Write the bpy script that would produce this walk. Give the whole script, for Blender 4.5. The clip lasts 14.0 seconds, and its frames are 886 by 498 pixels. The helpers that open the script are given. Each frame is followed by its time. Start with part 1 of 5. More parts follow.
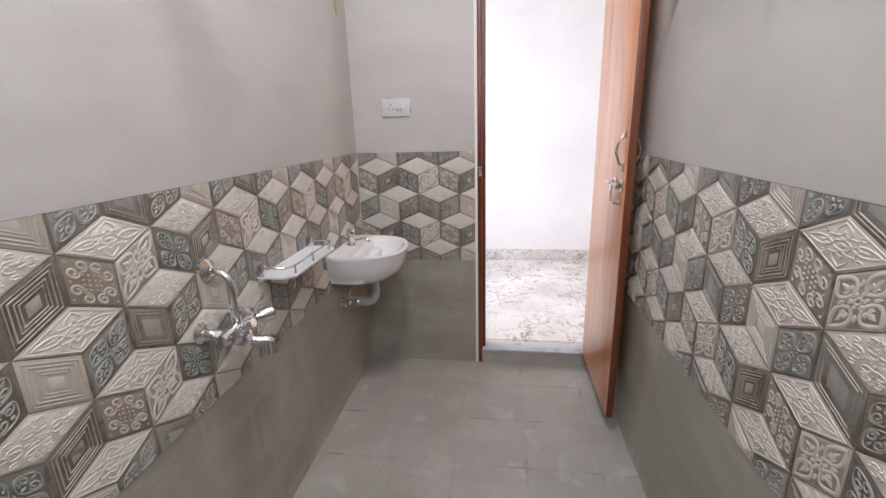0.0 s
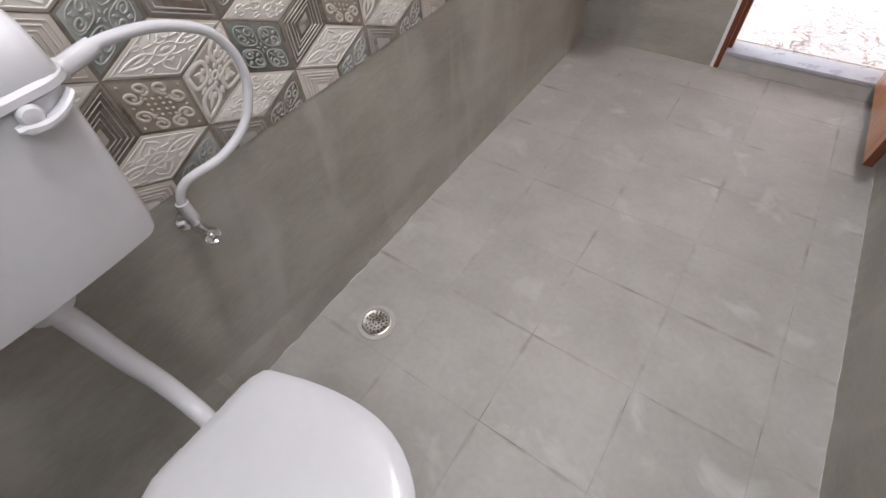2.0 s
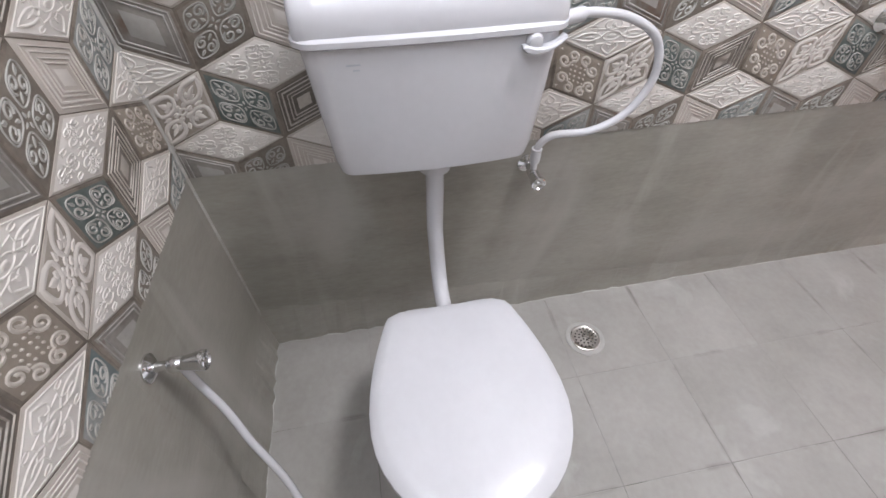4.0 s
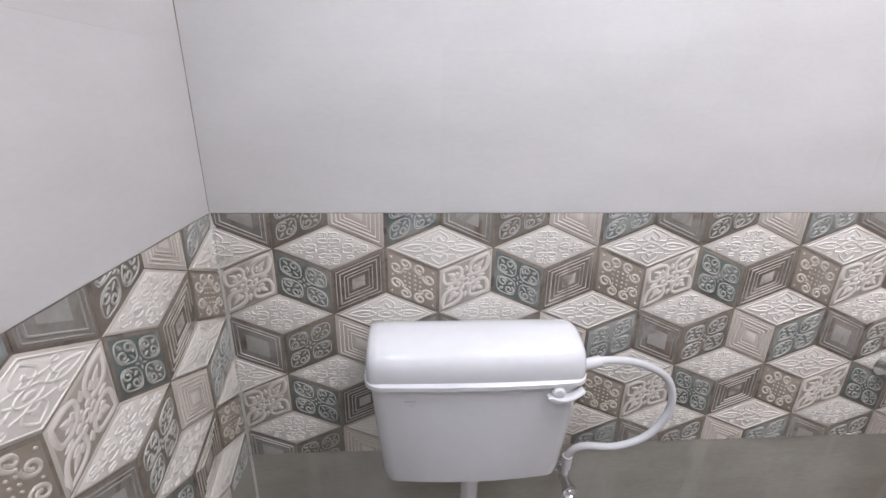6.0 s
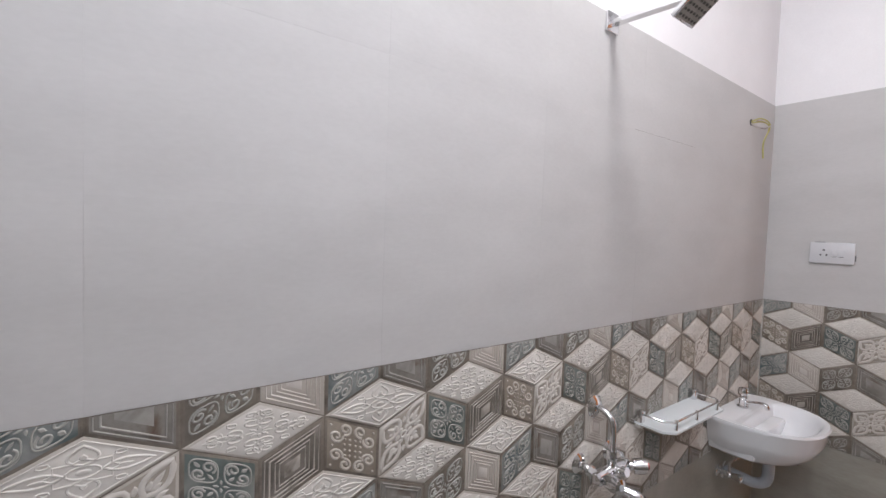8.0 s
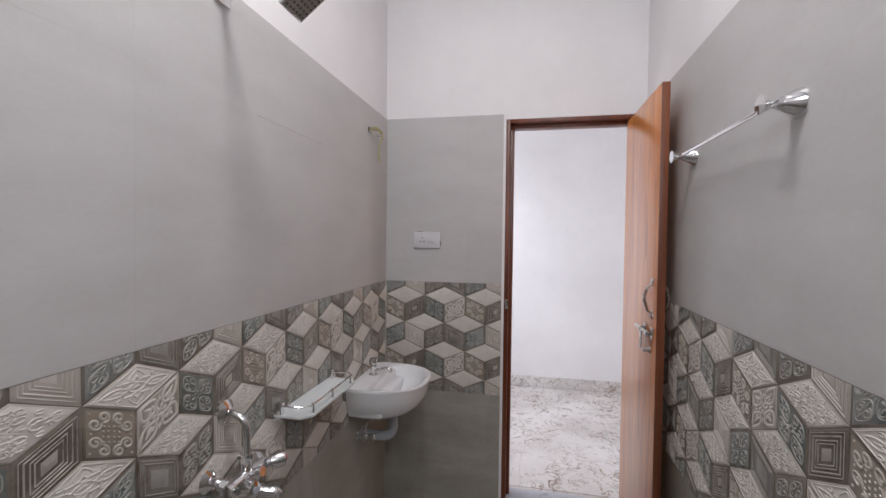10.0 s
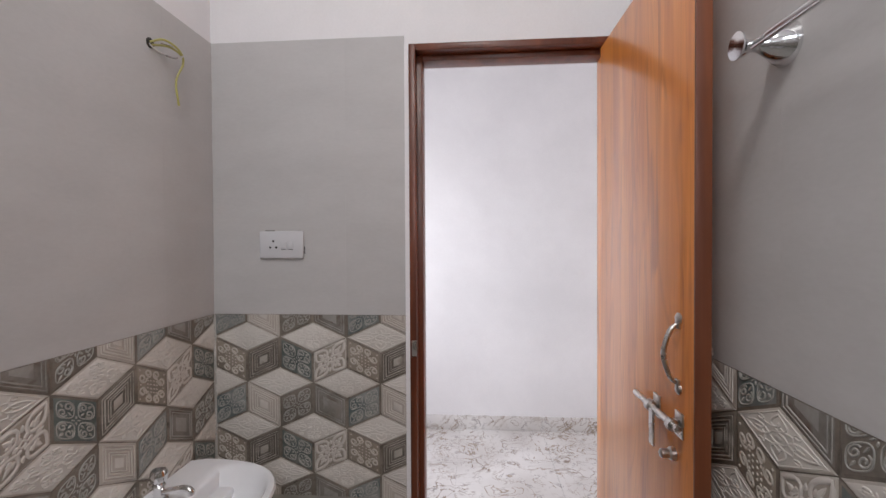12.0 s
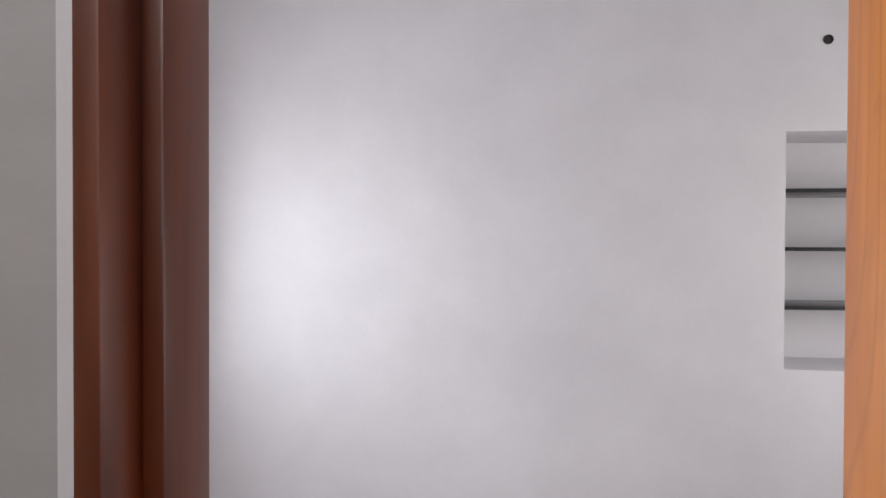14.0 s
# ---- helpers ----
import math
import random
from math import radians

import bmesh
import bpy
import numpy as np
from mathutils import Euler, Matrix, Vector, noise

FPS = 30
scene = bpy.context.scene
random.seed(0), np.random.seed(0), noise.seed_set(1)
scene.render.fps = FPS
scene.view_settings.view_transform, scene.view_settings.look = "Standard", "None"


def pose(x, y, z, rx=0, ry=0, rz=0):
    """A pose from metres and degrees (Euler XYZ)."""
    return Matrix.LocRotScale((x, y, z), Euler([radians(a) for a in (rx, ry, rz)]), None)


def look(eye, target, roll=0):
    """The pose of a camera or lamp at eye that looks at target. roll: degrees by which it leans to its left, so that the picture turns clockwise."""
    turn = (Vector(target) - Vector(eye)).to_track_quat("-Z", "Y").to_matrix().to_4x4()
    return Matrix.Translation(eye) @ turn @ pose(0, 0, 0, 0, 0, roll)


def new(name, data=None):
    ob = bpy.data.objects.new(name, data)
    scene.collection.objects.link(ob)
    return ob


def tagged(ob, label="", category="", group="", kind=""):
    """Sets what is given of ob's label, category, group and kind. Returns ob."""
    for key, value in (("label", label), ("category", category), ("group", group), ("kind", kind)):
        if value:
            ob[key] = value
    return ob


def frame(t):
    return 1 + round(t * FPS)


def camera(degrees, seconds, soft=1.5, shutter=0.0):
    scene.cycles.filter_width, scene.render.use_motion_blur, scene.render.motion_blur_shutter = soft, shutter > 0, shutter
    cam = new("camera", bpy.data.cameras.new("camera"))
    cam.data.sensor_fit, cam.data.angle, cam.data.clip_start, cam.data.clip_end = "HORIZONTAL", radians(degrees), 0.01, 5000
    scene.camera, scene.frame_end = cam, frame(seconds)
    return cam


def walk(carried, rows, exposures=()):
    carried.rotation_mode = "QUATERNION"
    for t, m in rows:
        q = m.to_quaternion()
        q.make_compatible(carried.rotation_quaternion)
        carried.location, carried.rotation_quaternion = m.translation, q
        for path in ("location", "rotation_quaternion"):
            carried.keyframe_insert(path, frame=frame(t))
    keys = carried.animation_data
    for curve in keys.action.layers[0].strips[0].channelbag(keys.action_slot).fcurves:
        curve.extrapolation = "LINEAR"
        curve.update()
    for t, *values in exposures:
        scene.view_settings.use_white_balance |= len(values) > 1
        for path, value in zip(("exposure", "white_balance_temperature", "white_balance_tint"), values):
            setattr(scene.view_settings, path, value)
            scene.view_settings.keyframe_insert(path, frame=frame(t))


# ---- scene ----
cam = camera(90.9, 14.0)


# camera path: seconds, eye, target, roll
PATH = [
    (0, (0.799, 0.588, 1.364), (0.526, 2.494, 0.823), -1.6),
    (0.5, (0.78, 0.589, 1.293), (0.516, 2.362, 0.407), -1.3),
    (0.8, (0.792, 0.589, 1.249), (0.483, 2.253, 0.182), -1.2),
    (1, (0.788, 0.586, 1.245), (0.456, 2.167, 0.065), -1.2),
    (1.5, (0.781, 0.579, 1.212), (0.234, 1.878, -0.206), -3.2),
    (2, (0.796, 0.599, 1.19), (0.003, 1.553, -0.378), -6.1),
    (2.5, (0.843, 0.571, 1.177), (-0.135, 1.174, -0.461), -8.7),
    (2.7, (0.86, 0.547, 1.168), (-0.172, 1.007, -0.483), -8.9),
    (4.8, (0.82, 0.373, 1.304), (-0.743, 0.541, 0.068), 1.4),
    (5, (0.828, 0.388, 1.339), (-0.794, 0.517, 0.176), 1.4),
    (5.5, (0.837, 0.401, 1.405), (-0.943, 0.5, 0.498), 0.8),
    (6, (0.849, 0.403, 1.462), (-1.031, 0.524, 0.79), 0.9),
    (6.5, (0.859, 0.394, 1.51), (-1.086, 0.593, 1.087), 1.9),
    (7, (0.858, 0.383, 1.497), (-1.095, 0.767, 1.298), 2.3),
    (7.5, (0.775, 0.441, 1.505), (-1.061, 1.222, 1.377), 3.1),
    (8, (0.746, 0.49, 1.504), (-0.861, 1.678, 1.42), 2.0),
    (8.5, (0.725, 0.487, 1.499), (-0.541, 2.034, 1.436), 1.3),
    (9, (0.719, 0.484, 1.487), (-0.164, 2.278, 1.424), 0.7),
    (9.2, (0.728, 0.489, 1.492), (-0.007, 2.347, 1.414), 0.7),
    (11.3, (0.897, 1.096, 1.453), (0.678, 3.084, 1.425), 0.2),
    (11.5, (0.859, 1.214, 1.478), (0.683, 3.206, 1.435), 0.1),
    (12, (0.872, 1.535, 1.47), (0.723, 3.529, 1.441), -0.3),
    (12.5, (0.845, 1.837, 1.497), (0.776, 3.836, 1.469), -0.4),
    (13, (0.818, 2.147, 1.498), (0.818, 4.147, 1.498), -0.3),
    (13.5, (0.866, 2.379, 1.516), (0.82, 4.378, 1.529), -0.3),
    (13.8, (0.925, 2.503, 1.545), (0.789, 4.499, 1.533), 0.1),
    (14, (0.953, 2.625, 1.567), (0.816, 4.62, 1.55), 0.2),
]
EXPOSURES = ((0, 0.46, 6450, 10), (0.5, 0.84, 6420, 10), (1.0, 0.86, 6430, 10), (1.5, 0.87, 6350, 10), (2.0, 0.84, 6280, 10), (2.5, 1.12, 6200, 10), (5, 1.10, 6050, 10), (6, 0.9, 6050, 10),
             (7, 0.55, 6150, 10), (8, 0.32, 6180, 10), (9, -0.12, 6230, 10), (12, -0.16, 6400, 10), (13, -0.19, 6400, 10), (13.5, -0.35, 6410, 10), (14, -0.52, 6420, 10))
walk(cam, [(t, look(eye, target, roll)) for t, eye, target, roll in PATH], EXPOSURES)

# room: x across from the basin wall, y along to the door, z up
W, D, H = 1.345, 2.93, 3.2          # room width, length, ceiling height
BELT0, BELT1, TOP = 0.636, 1.236, 2.134   # patterned belt and top of the wall tiles
HX0, HX1, HY = -0.45, 3.6, 4.766      # hall beyond the door
SILL = 0.08                          # hall floor level
JX0, JX1 = 0.66, 1.335               # outer faces of the door frame
TW, TH = 0.45, 0.30                  # plain wall tile
WALL = 0.13                          # thickness of the door wall


# ---------------------------------------------------------------- light
world = bpy.data.worlds.new("world")
scene.world = world
world.use_nodes = True
wn = world.node_tree.nodes
sky = wn.new("ShaderNodeTexSky")
sky.sky_type, sky.sun_disc = "NISHITA", False
sky.sun_elevation, sky.sun_rotation = radians(50), radians(120)
world.node_tree.links.new(sky.outputs["Color"], wn["Background"].inputs["Color"])
wn["Background"].inputs["Strength"].default_value = 0.1


def area_lamp(name, m, sx, sy, watts, colour):
    data = bpy.data.lights.new(name, "AREA")
    data.shape, data.size, data.size_y = "RECTANGLE", sx, sy
    data.energy, data.color = watts, colour
    ob = new(name, data)
    ob.matrix_world = m
    return ob


# ceiling light of the bathroom, and the daylight of the hall's west window
area_lamp("bathroom_light", pose(0.69, 1.34, H - 0.03), 0.4, 0.4, 21, (1.0, 0.96, 0.935))
area_lamp("ventilator_light", look((0.98, -0.07, 2.52), (0.62, 1.2, 1.55)), 0.56, 0.42, 11, (0.90, 0.95, 1.0))
area_lamp("hall_window_light", look((HX0 - 0.05, 3.8, 1.47), (HX0 + 1.0, 3.8, 1.47)), 0.8, 1.04, 29, (0.94, 0.95, 1.0))
# added fill from the unseen east end of the hall, no source known there
area_lamp("hall_east_fill", look((HX1 + 0.06, 3.9, 1.5), (HX1 - 1.0, 3.9, 1.5)), 1.15, 1.35, 19, (1.0, 0.95, 0.93))


# ---------------------------------------------------------------- materials
def material(name, rough=0.5, metal=0.0):
    m = bpy.data.materials.new(name)
    m.use_nodes = True
    b = m.node_tree.nodes["Principled BSDF"]
    b.inputs["Roughness"].default_value = rough
    b.inputs["Metallic"].default_value = metal
    return m, m.node_tree.nodes, m.node_tree.links, b


def surface(name, c1, c2, scale=6.0, fine=90.0, rough=0.5, bump=0.1, metal=0.0, spots=None, by_piece=0.0, stretch=(1, 1, 1), rough_var=0.12, drip=None):
    """Two-scale mottled surface: broad tone between c1 and c2, fine grain, bump, optional stains."""
    m, n, l, b = material(name, rough, metal)
    tc = n.new("ShaderNodeTexCoord")
    geo = n.new("ShaderNodeNewGeometry")
    mp = n.new("ShaderNodeMapping")
    mp.inputs["Scale"].default_value = stretch
    l.new(geo.outputs["Position"], mp.inputs["Vector"])
    big = n.new("ShaderNodeTexNoise")
    big.inputs["Scale"].default_value, big.inputs["Detail"].default_value, big.inputs["Roughness"].default_value = scale, 6, 0.6
    l.new(mp.outputs["Vector"], big.inputs["Vector"])
    small = n.new("ShaderNodeTexNoise")
    small.inputs["Scale"].default_value, small.inputs["Detail"].default_value = fine, 3
    l.new(mp.outputs["Vector"], small.inputs["Vector"])
    ramp = n.new("ShaderNodeValToRGB")
    ramp.color_ramp.elements[0].position, ramp.color_ramp.elements[1].position = 0.3, 0.7
    ramp.color_ramp.elements[0].color, ramp.color_ramp.elements[1].color = (*c1, 1), (*c2, 1)
    add = n.new("ShaderNodeMath")
    add.operation = "MULTIPLY_ADD"
    l.new(small.outputs["Fac"], add.inputs[0])
    add.inputs[1].default_value = 0.3
    l.new(big.outputs["Fac"], add.inputs[2])
    sub = n.new("ShaderNodeMath")
    sub.operation = "SUBTRACT"
    l.new(add.outputs[0], sub.inputs[0])
    sub.inputs[1].default_value = 0.15
    l.new(sub.outputs[0], ramp.inputs["Fac"])
    colour = ramp.outputs["Color"]
    if by_piece:
        info = n.new("ShaderNodeObjectInfo")
        mr = n.new("ShaderNodeMapRange")
        mr.inputs["To Min"].default_value, mr.inputs["To Max"].default_value = 1 - by_piece, 1 + by_piece
        l.new(info.outputs["Random"], mr.inputs["Value"])
        hs = n.new("ShaderNodeHueSaturation")
        l.new(mr.outputs["Result"], hs.inputs["Value"])
        l.new(colour, hs.inputs["Color"])
        colour = hs.outputs["Color"]
    if spots:
        sc, lo, hi, col = spots
        ns = n.new("ShaderNodeTexNoise")
        ns.inputs["Scale"].default_value, ns.inputs["Detail"].default_value, ns.inputs["Distortion"].default_value = sc, 8, 0.6
        if drip:
            # stains drawn out on their own axes
            md = n.new("ShaderNodeMapping")
            md.inputs["Scale"].default_value = drip
            l.new(geo.outputs["Position"], md.inputs["Vector"])
            l.new(md.outputs["Vector"], ns.inputs["Vector"])
        else:
            l.new(mp.outputs["Vector"], ns.inputs["Vector"])
        rr = n.new("ShaderNodeMapRange")
        rr.inputs["From Min"].default_value, rr.inputs["From Max"].default_value = lo, hi
        l.new(ns.outputs["Fac"], rr.inputs["Value"])
        mx = n.new("ShaderNodeMix")
        mx.data_type = "RGBA"
        l.new(rr.outputs["Result"], mx.inputs["Factor"])
        l.new(colour, mx.inputs["A"])
        mx.inputs["B"].default_value = (*col, 1)
        colour = mx.outputs["Result"]
    l.new(colour, b.inputs["Base Color"])
    rv = n.new("ShaderNodeMapRange")
    rv.inputs["To Min"].default_value, rv.inputs["To Max"].default_value = max(0.02, rough - rough_var), min(1, rough + rough_var)
    l.new(big.outputs["Fac"], rv.inputs["Value"])
    l.new(rv.outputs["Result"], b.inputs["Roughness"])
    if bump:
        bp = n.new("ShaderNodeBump")
        bp.inputs["Strength"].default_value, bp.inputs["Distance"].default_value = bump, 0.002
        l.new(add.outputs[0], bp.inputs["Height"])
        l.new(bp.outputs["Normal"], b.inputs["Normal"])
    return m


M_PLASTER = surface("white_wall_paint", (0.76, 0.74, 0.75), (0.83, 0.81, 0.82), 2.5, 160, 0.7, 0.12)
M_CEIL = surface("white_ceiling_paint", (0.76, 0.75, 0.75), (0.82, 0.81, 0.81), 2, 120, 0.8, 0.1)
M_UPPER = surface("pale_grey_wall_tile", (0.470, 0.455, 0.449), (0.530, 0.515, 0.509), 3.0, 60, 0.56, 0.04, by_piece=0.015, stretch=(1, 1, 2.5))
M_LOWER = surface("grey_cement_tile", (0.262, 0.249, 0.212), (0.380, 0.364, 0.324), 2.2, 38, 0.36, 0.05, by_piece=0.025, stretch=(1.0, 1.0, 3.4), spots=(2.6, 0.55, 0.82, (0.44, 0.42, 0.385)), drip=(2.2, 2.2, 0.5))
M_FLOOR = surface("grey_floor_tile", (0.30, 0.285, 0.262), (0.385, 0.368, 0.343), 4.0, 55, 0.5, 0.06, by_piece=0.03, spots=(6.0, 0.6, 0.78, (0.46, 0.45, 0.43)))


def joint_dirt(m, reach, tint):
    """Patchy grime that lies along the rims of a floor tile."""
    n, l = m.node_tree.nodes, m.node_tree.links
    b = n["Principled BSDF"]
    src = b.inputs["Base Color"].links[0].from_socket
    tc = n.new("ShaderNodeTexCoord")
    sep = n.new("ShaderNodeSeparateXYZ")
    l.new(tc.outputs["Generated"], sep.inputs[0])
    near = []
    for axis in ("X", "Z"):
        h = n.new("ShaderNodeMath")
        h.operation = "SUBTRACT"
        l.new(sep.outputs[axis], h.inputs[0])
        h.inputs[1].default_value = 0.5
        a = n.new("ShaderNodeMath")
        a.operation = "ABSOLUTE"
        l.new(h.outputs[0], a.inputs[0])
        near.append(a)
    mxm = n.new("ShaderNodeMath")
    mxm.operation = "MAXIMUM"
    l.new(near[0].outputs[0], mxm.inputs[0])
    l.new(near[1].outputs[0], mxm.inputs[1])
    edge = n.new("ShaderNodeMapRange")
    edge.inputs["From Min"].default_value, edge.inputs["From Max"].default_value = 0.5 - reach, 0.5
    l.new(mxm.outputs[0], edge.inputs["Value"])
    geo = n.new("ShaderNodeNewGeometry")
    ns = n.new("ShaderNodeTexNoise")
    ns.inputs["Scale"].default_value, ns.inputs["Detail"].default_value = 6.5, 5
    l.new(geo.outputs["Position"], ns.inputs["Vector"])
    patch = n.new("ShaderNodeMapRange")
    patch.inputs["From Min"].default_value, patch.inputs["From Max"].default_value = 0.52, 0.70
    l.new(ns.outputs["Fac"], patch.inputs["Value"])
    mu = n.new("ShaderNodeMath")
    mu.operation = "MULTIPLY"
    l.new(edge.outputs["Result"], mu.inputs[0])
    l.new(patch.outputs["Result"], mu.inputs[1])
    mx = n.new("ShaderNodeMix")
    mx.data_type = "RGBA"
    l.new(mu.outputs[0], mx.inputs["Factor"])
    l.new(src, mx.inputs["A"])
    mx.inputs["B"].default_value = (*tint, 1)
    l.new(mx.outputs["Result"], b.inputs["Base Color"])


joint_dirt(M_FLOOR, 0.03, (0.19, 0.176, 0.152))
M_GROUT = surface("grey_grout", (0.36, 0.345, 0.325), (0.44, 0.425, 0.405), 12, 150, 0.85, 0.2)
M_FGROUT = surface("dirty_floor_grout", (0.31, 0.295, 0.275), (0.36, 0.345, 0.325), 7, 150, 0.85, 0.2, spots=(5.0, 0.53, 0.63, (0.15, 0.138, 0.118)))
M_BGROUT = surface("brown_tile_edge", (0.125, 0.102, 0.082), (0.25, 0.215, 0.178), 9, 130, 0.5, 0.1, spots=(22, 0.56, 0.72, (0.075, 0.06, 0.048)))
M_CEDGE = surface("cream_tile_edge", (0.40, 0.36, 0.315), (0.50, 0.46, 0.415), 9, 110, 0.4, 0.08)
M_CREAM = surface("cream_embossed_tile", (0.58, 0.545, 0.505), (0.68, 0.645, 0.605), 7, 110, 0.48, 0.07, by_piece=0.04)


def wood(name, dark, light, rough, grain=1.0, streak=None):
    """Varnished wood or wood-grain laminate, grain running up."""
    m, n, l, b = material(name, rough)
    geo = n.new("ShaderNodeNewGeometry")
    mp = n.new("ShaderNodeMapping")
    mp.inputs["Scale"].default_value = (9 * grain, 9 * grain, 0.55 * grain)
    l.new(geo.outputs["Position"], mp.inputs["Vector"])
    wide = n.new("ShaderNodeTexNoise")
    wide.inputs["Scale"].default_value, wide.inputs["Detail"].default_value, wide.inputs["Distortion"].default_value = 1.6, 5, 1.2
    l.new(mp.outputs["Vector"], wide.inputs["Vector"])
    mp2 = n.new("ShaderNodeMapping")
    mp2.inputs["Scale"].default_value = (150, 150, 3)
    l.new(geo.outputs["Position"], mp2.inputs["Vector"])
    fine = n.new("ShaderNodeTexNoise")
    fine.inputs["Scale"].default_value, fine.inputs["Detail"].default_value = 1.0, 3
    l.new(mp2.outputs["Vector"], fine.inputs["Vector"])
    ad = n.new("ShaderNodeMath")
    ad.operation = "MULTIPLY_ADD"
    l.new(fine.outputs["Fac"], ad.inputs[0])
    ad.inputs[1].default_value = 0.22
    l.new(wide.outputs["Fac"], ad.inputs[2])
    rp = n.new("ShaderNodeValToRGB")
    rp.color_ramp.elements[0].position, rp.color_ramp.elements[1].position = 0.42, 0.78
    rp.color_ramp.elements[0].color, rp.color_ramp.elements[1].color = (*dark, 1), (*light, 1)
    l.new(ad.outputs[0], rp.inputs["Fac"])
    colour = rp.outputs["Color"]
    if streak:
        # thin, darker growth rings drawn out along the board
        mp3 = n.new("ShaderNodeMapping")
        mp3.inputs["Scale"].default_value = (7, 7, 0.8)
        l.new(geo.outputs["Position"], mp3.inputs["Vector"])
        ring = n.new("ShaderNodeTexNoise")
        ring.inputs["Scale"].default_value, ring.inputs["Detail"].default_value, ring.inputs["Distortion"].default_value = 0.9, 1.5, 0.5
        l.new(mp3.outputs["Vector"], ring.inputs["Vector"])
        saw = n.new("ShaderNodeMath")
        saw.operation = "PINGPONG"
        l.new(ring.outputs["Fac"], saw.inputs[0])
        saw.inputs[1].default_value = 0.028
        thin = n.new("ShaderNodeMapRange")
        thin.inputs["From Min"].default_value, thin.inputs["From Max"].default_value = 0.0, 0.007
        thin.inputs["To Min"].default_value, thin.inputs["To Max"].default_value = 0.38, 0.0
        l.new(saw.outputs[0], thin.inputs["Value"])
        patchy = n.new("ShaderNodeMath")
        patchy.operation = "MULTIPLY"
        l.new(thin.outputs["Result"], patchy.inputs[0])
        l.new(fine.outputs["Fac"], patchy.inputs[1])
        mx = n.new("ShaderNodeMix")
        mx.data_type = "RGBA"
        l.new(patchy.outputs[0], mx.inputs["Factor"])
        l.new(colour, mx.inputs["A"])
        mx.inputs["B"].default_value = (*streak, 1)
        # short dark flames along the grain
        mp4 = n.new("ShaderNodeMapping")
        mp4.inputs["Scale"].default_value = (24, 24, 3.2)
        l.new(geo.outputs["Position"], mp4.inputs["Vector"])
        flame = n.new("ShaderNodeTexNoise")
        flame.inputs["Scale"].default_value, flame.inputs["Detail"].default_value, flame.inputs["Distortion"].default_value = 1.0, 4, 0.7
        l.new(mp4.outputs["Vector"], flame.inputs["Vector"])
        fr = n.new("ShaderNodeMapRange")
        fr.inputs["From Min"].default_value, fr.inputs["From Max"].default_value = 0.55, 0.68
        fr.inputs["To Max"].default_value = 0.45
        l.new(flame.outputs["Fac"], fr.inputs["Value"])
        mf = n.new("ShaderNodeMix")
        mf.data_type = "RGBA"
        l.new(fr.outputs["Result"], mf.inputs["Factor"])
        l.new(mx.outputs["Result"], mf.inputs["A"])
        mf.inputs["B"].default_value = (streak[0] * 1.15, streak[1] * 1.15, streak[2] * 1.15, 1)
        colour = mf.outputs["Result"]
    l.new(colour, b.inputs["Base Color"])
    bp = n.new("ShaderNodeBump")
    bp.inputs["Strength"].default_value, bp.inputs["Distance"].default_value = 0.06, 0.001
    l.new(ad.outputs[0], bp.inputs["Height"])
    l.new(bp.outputs["Normal"], b.inputs["Normal"])
    return m


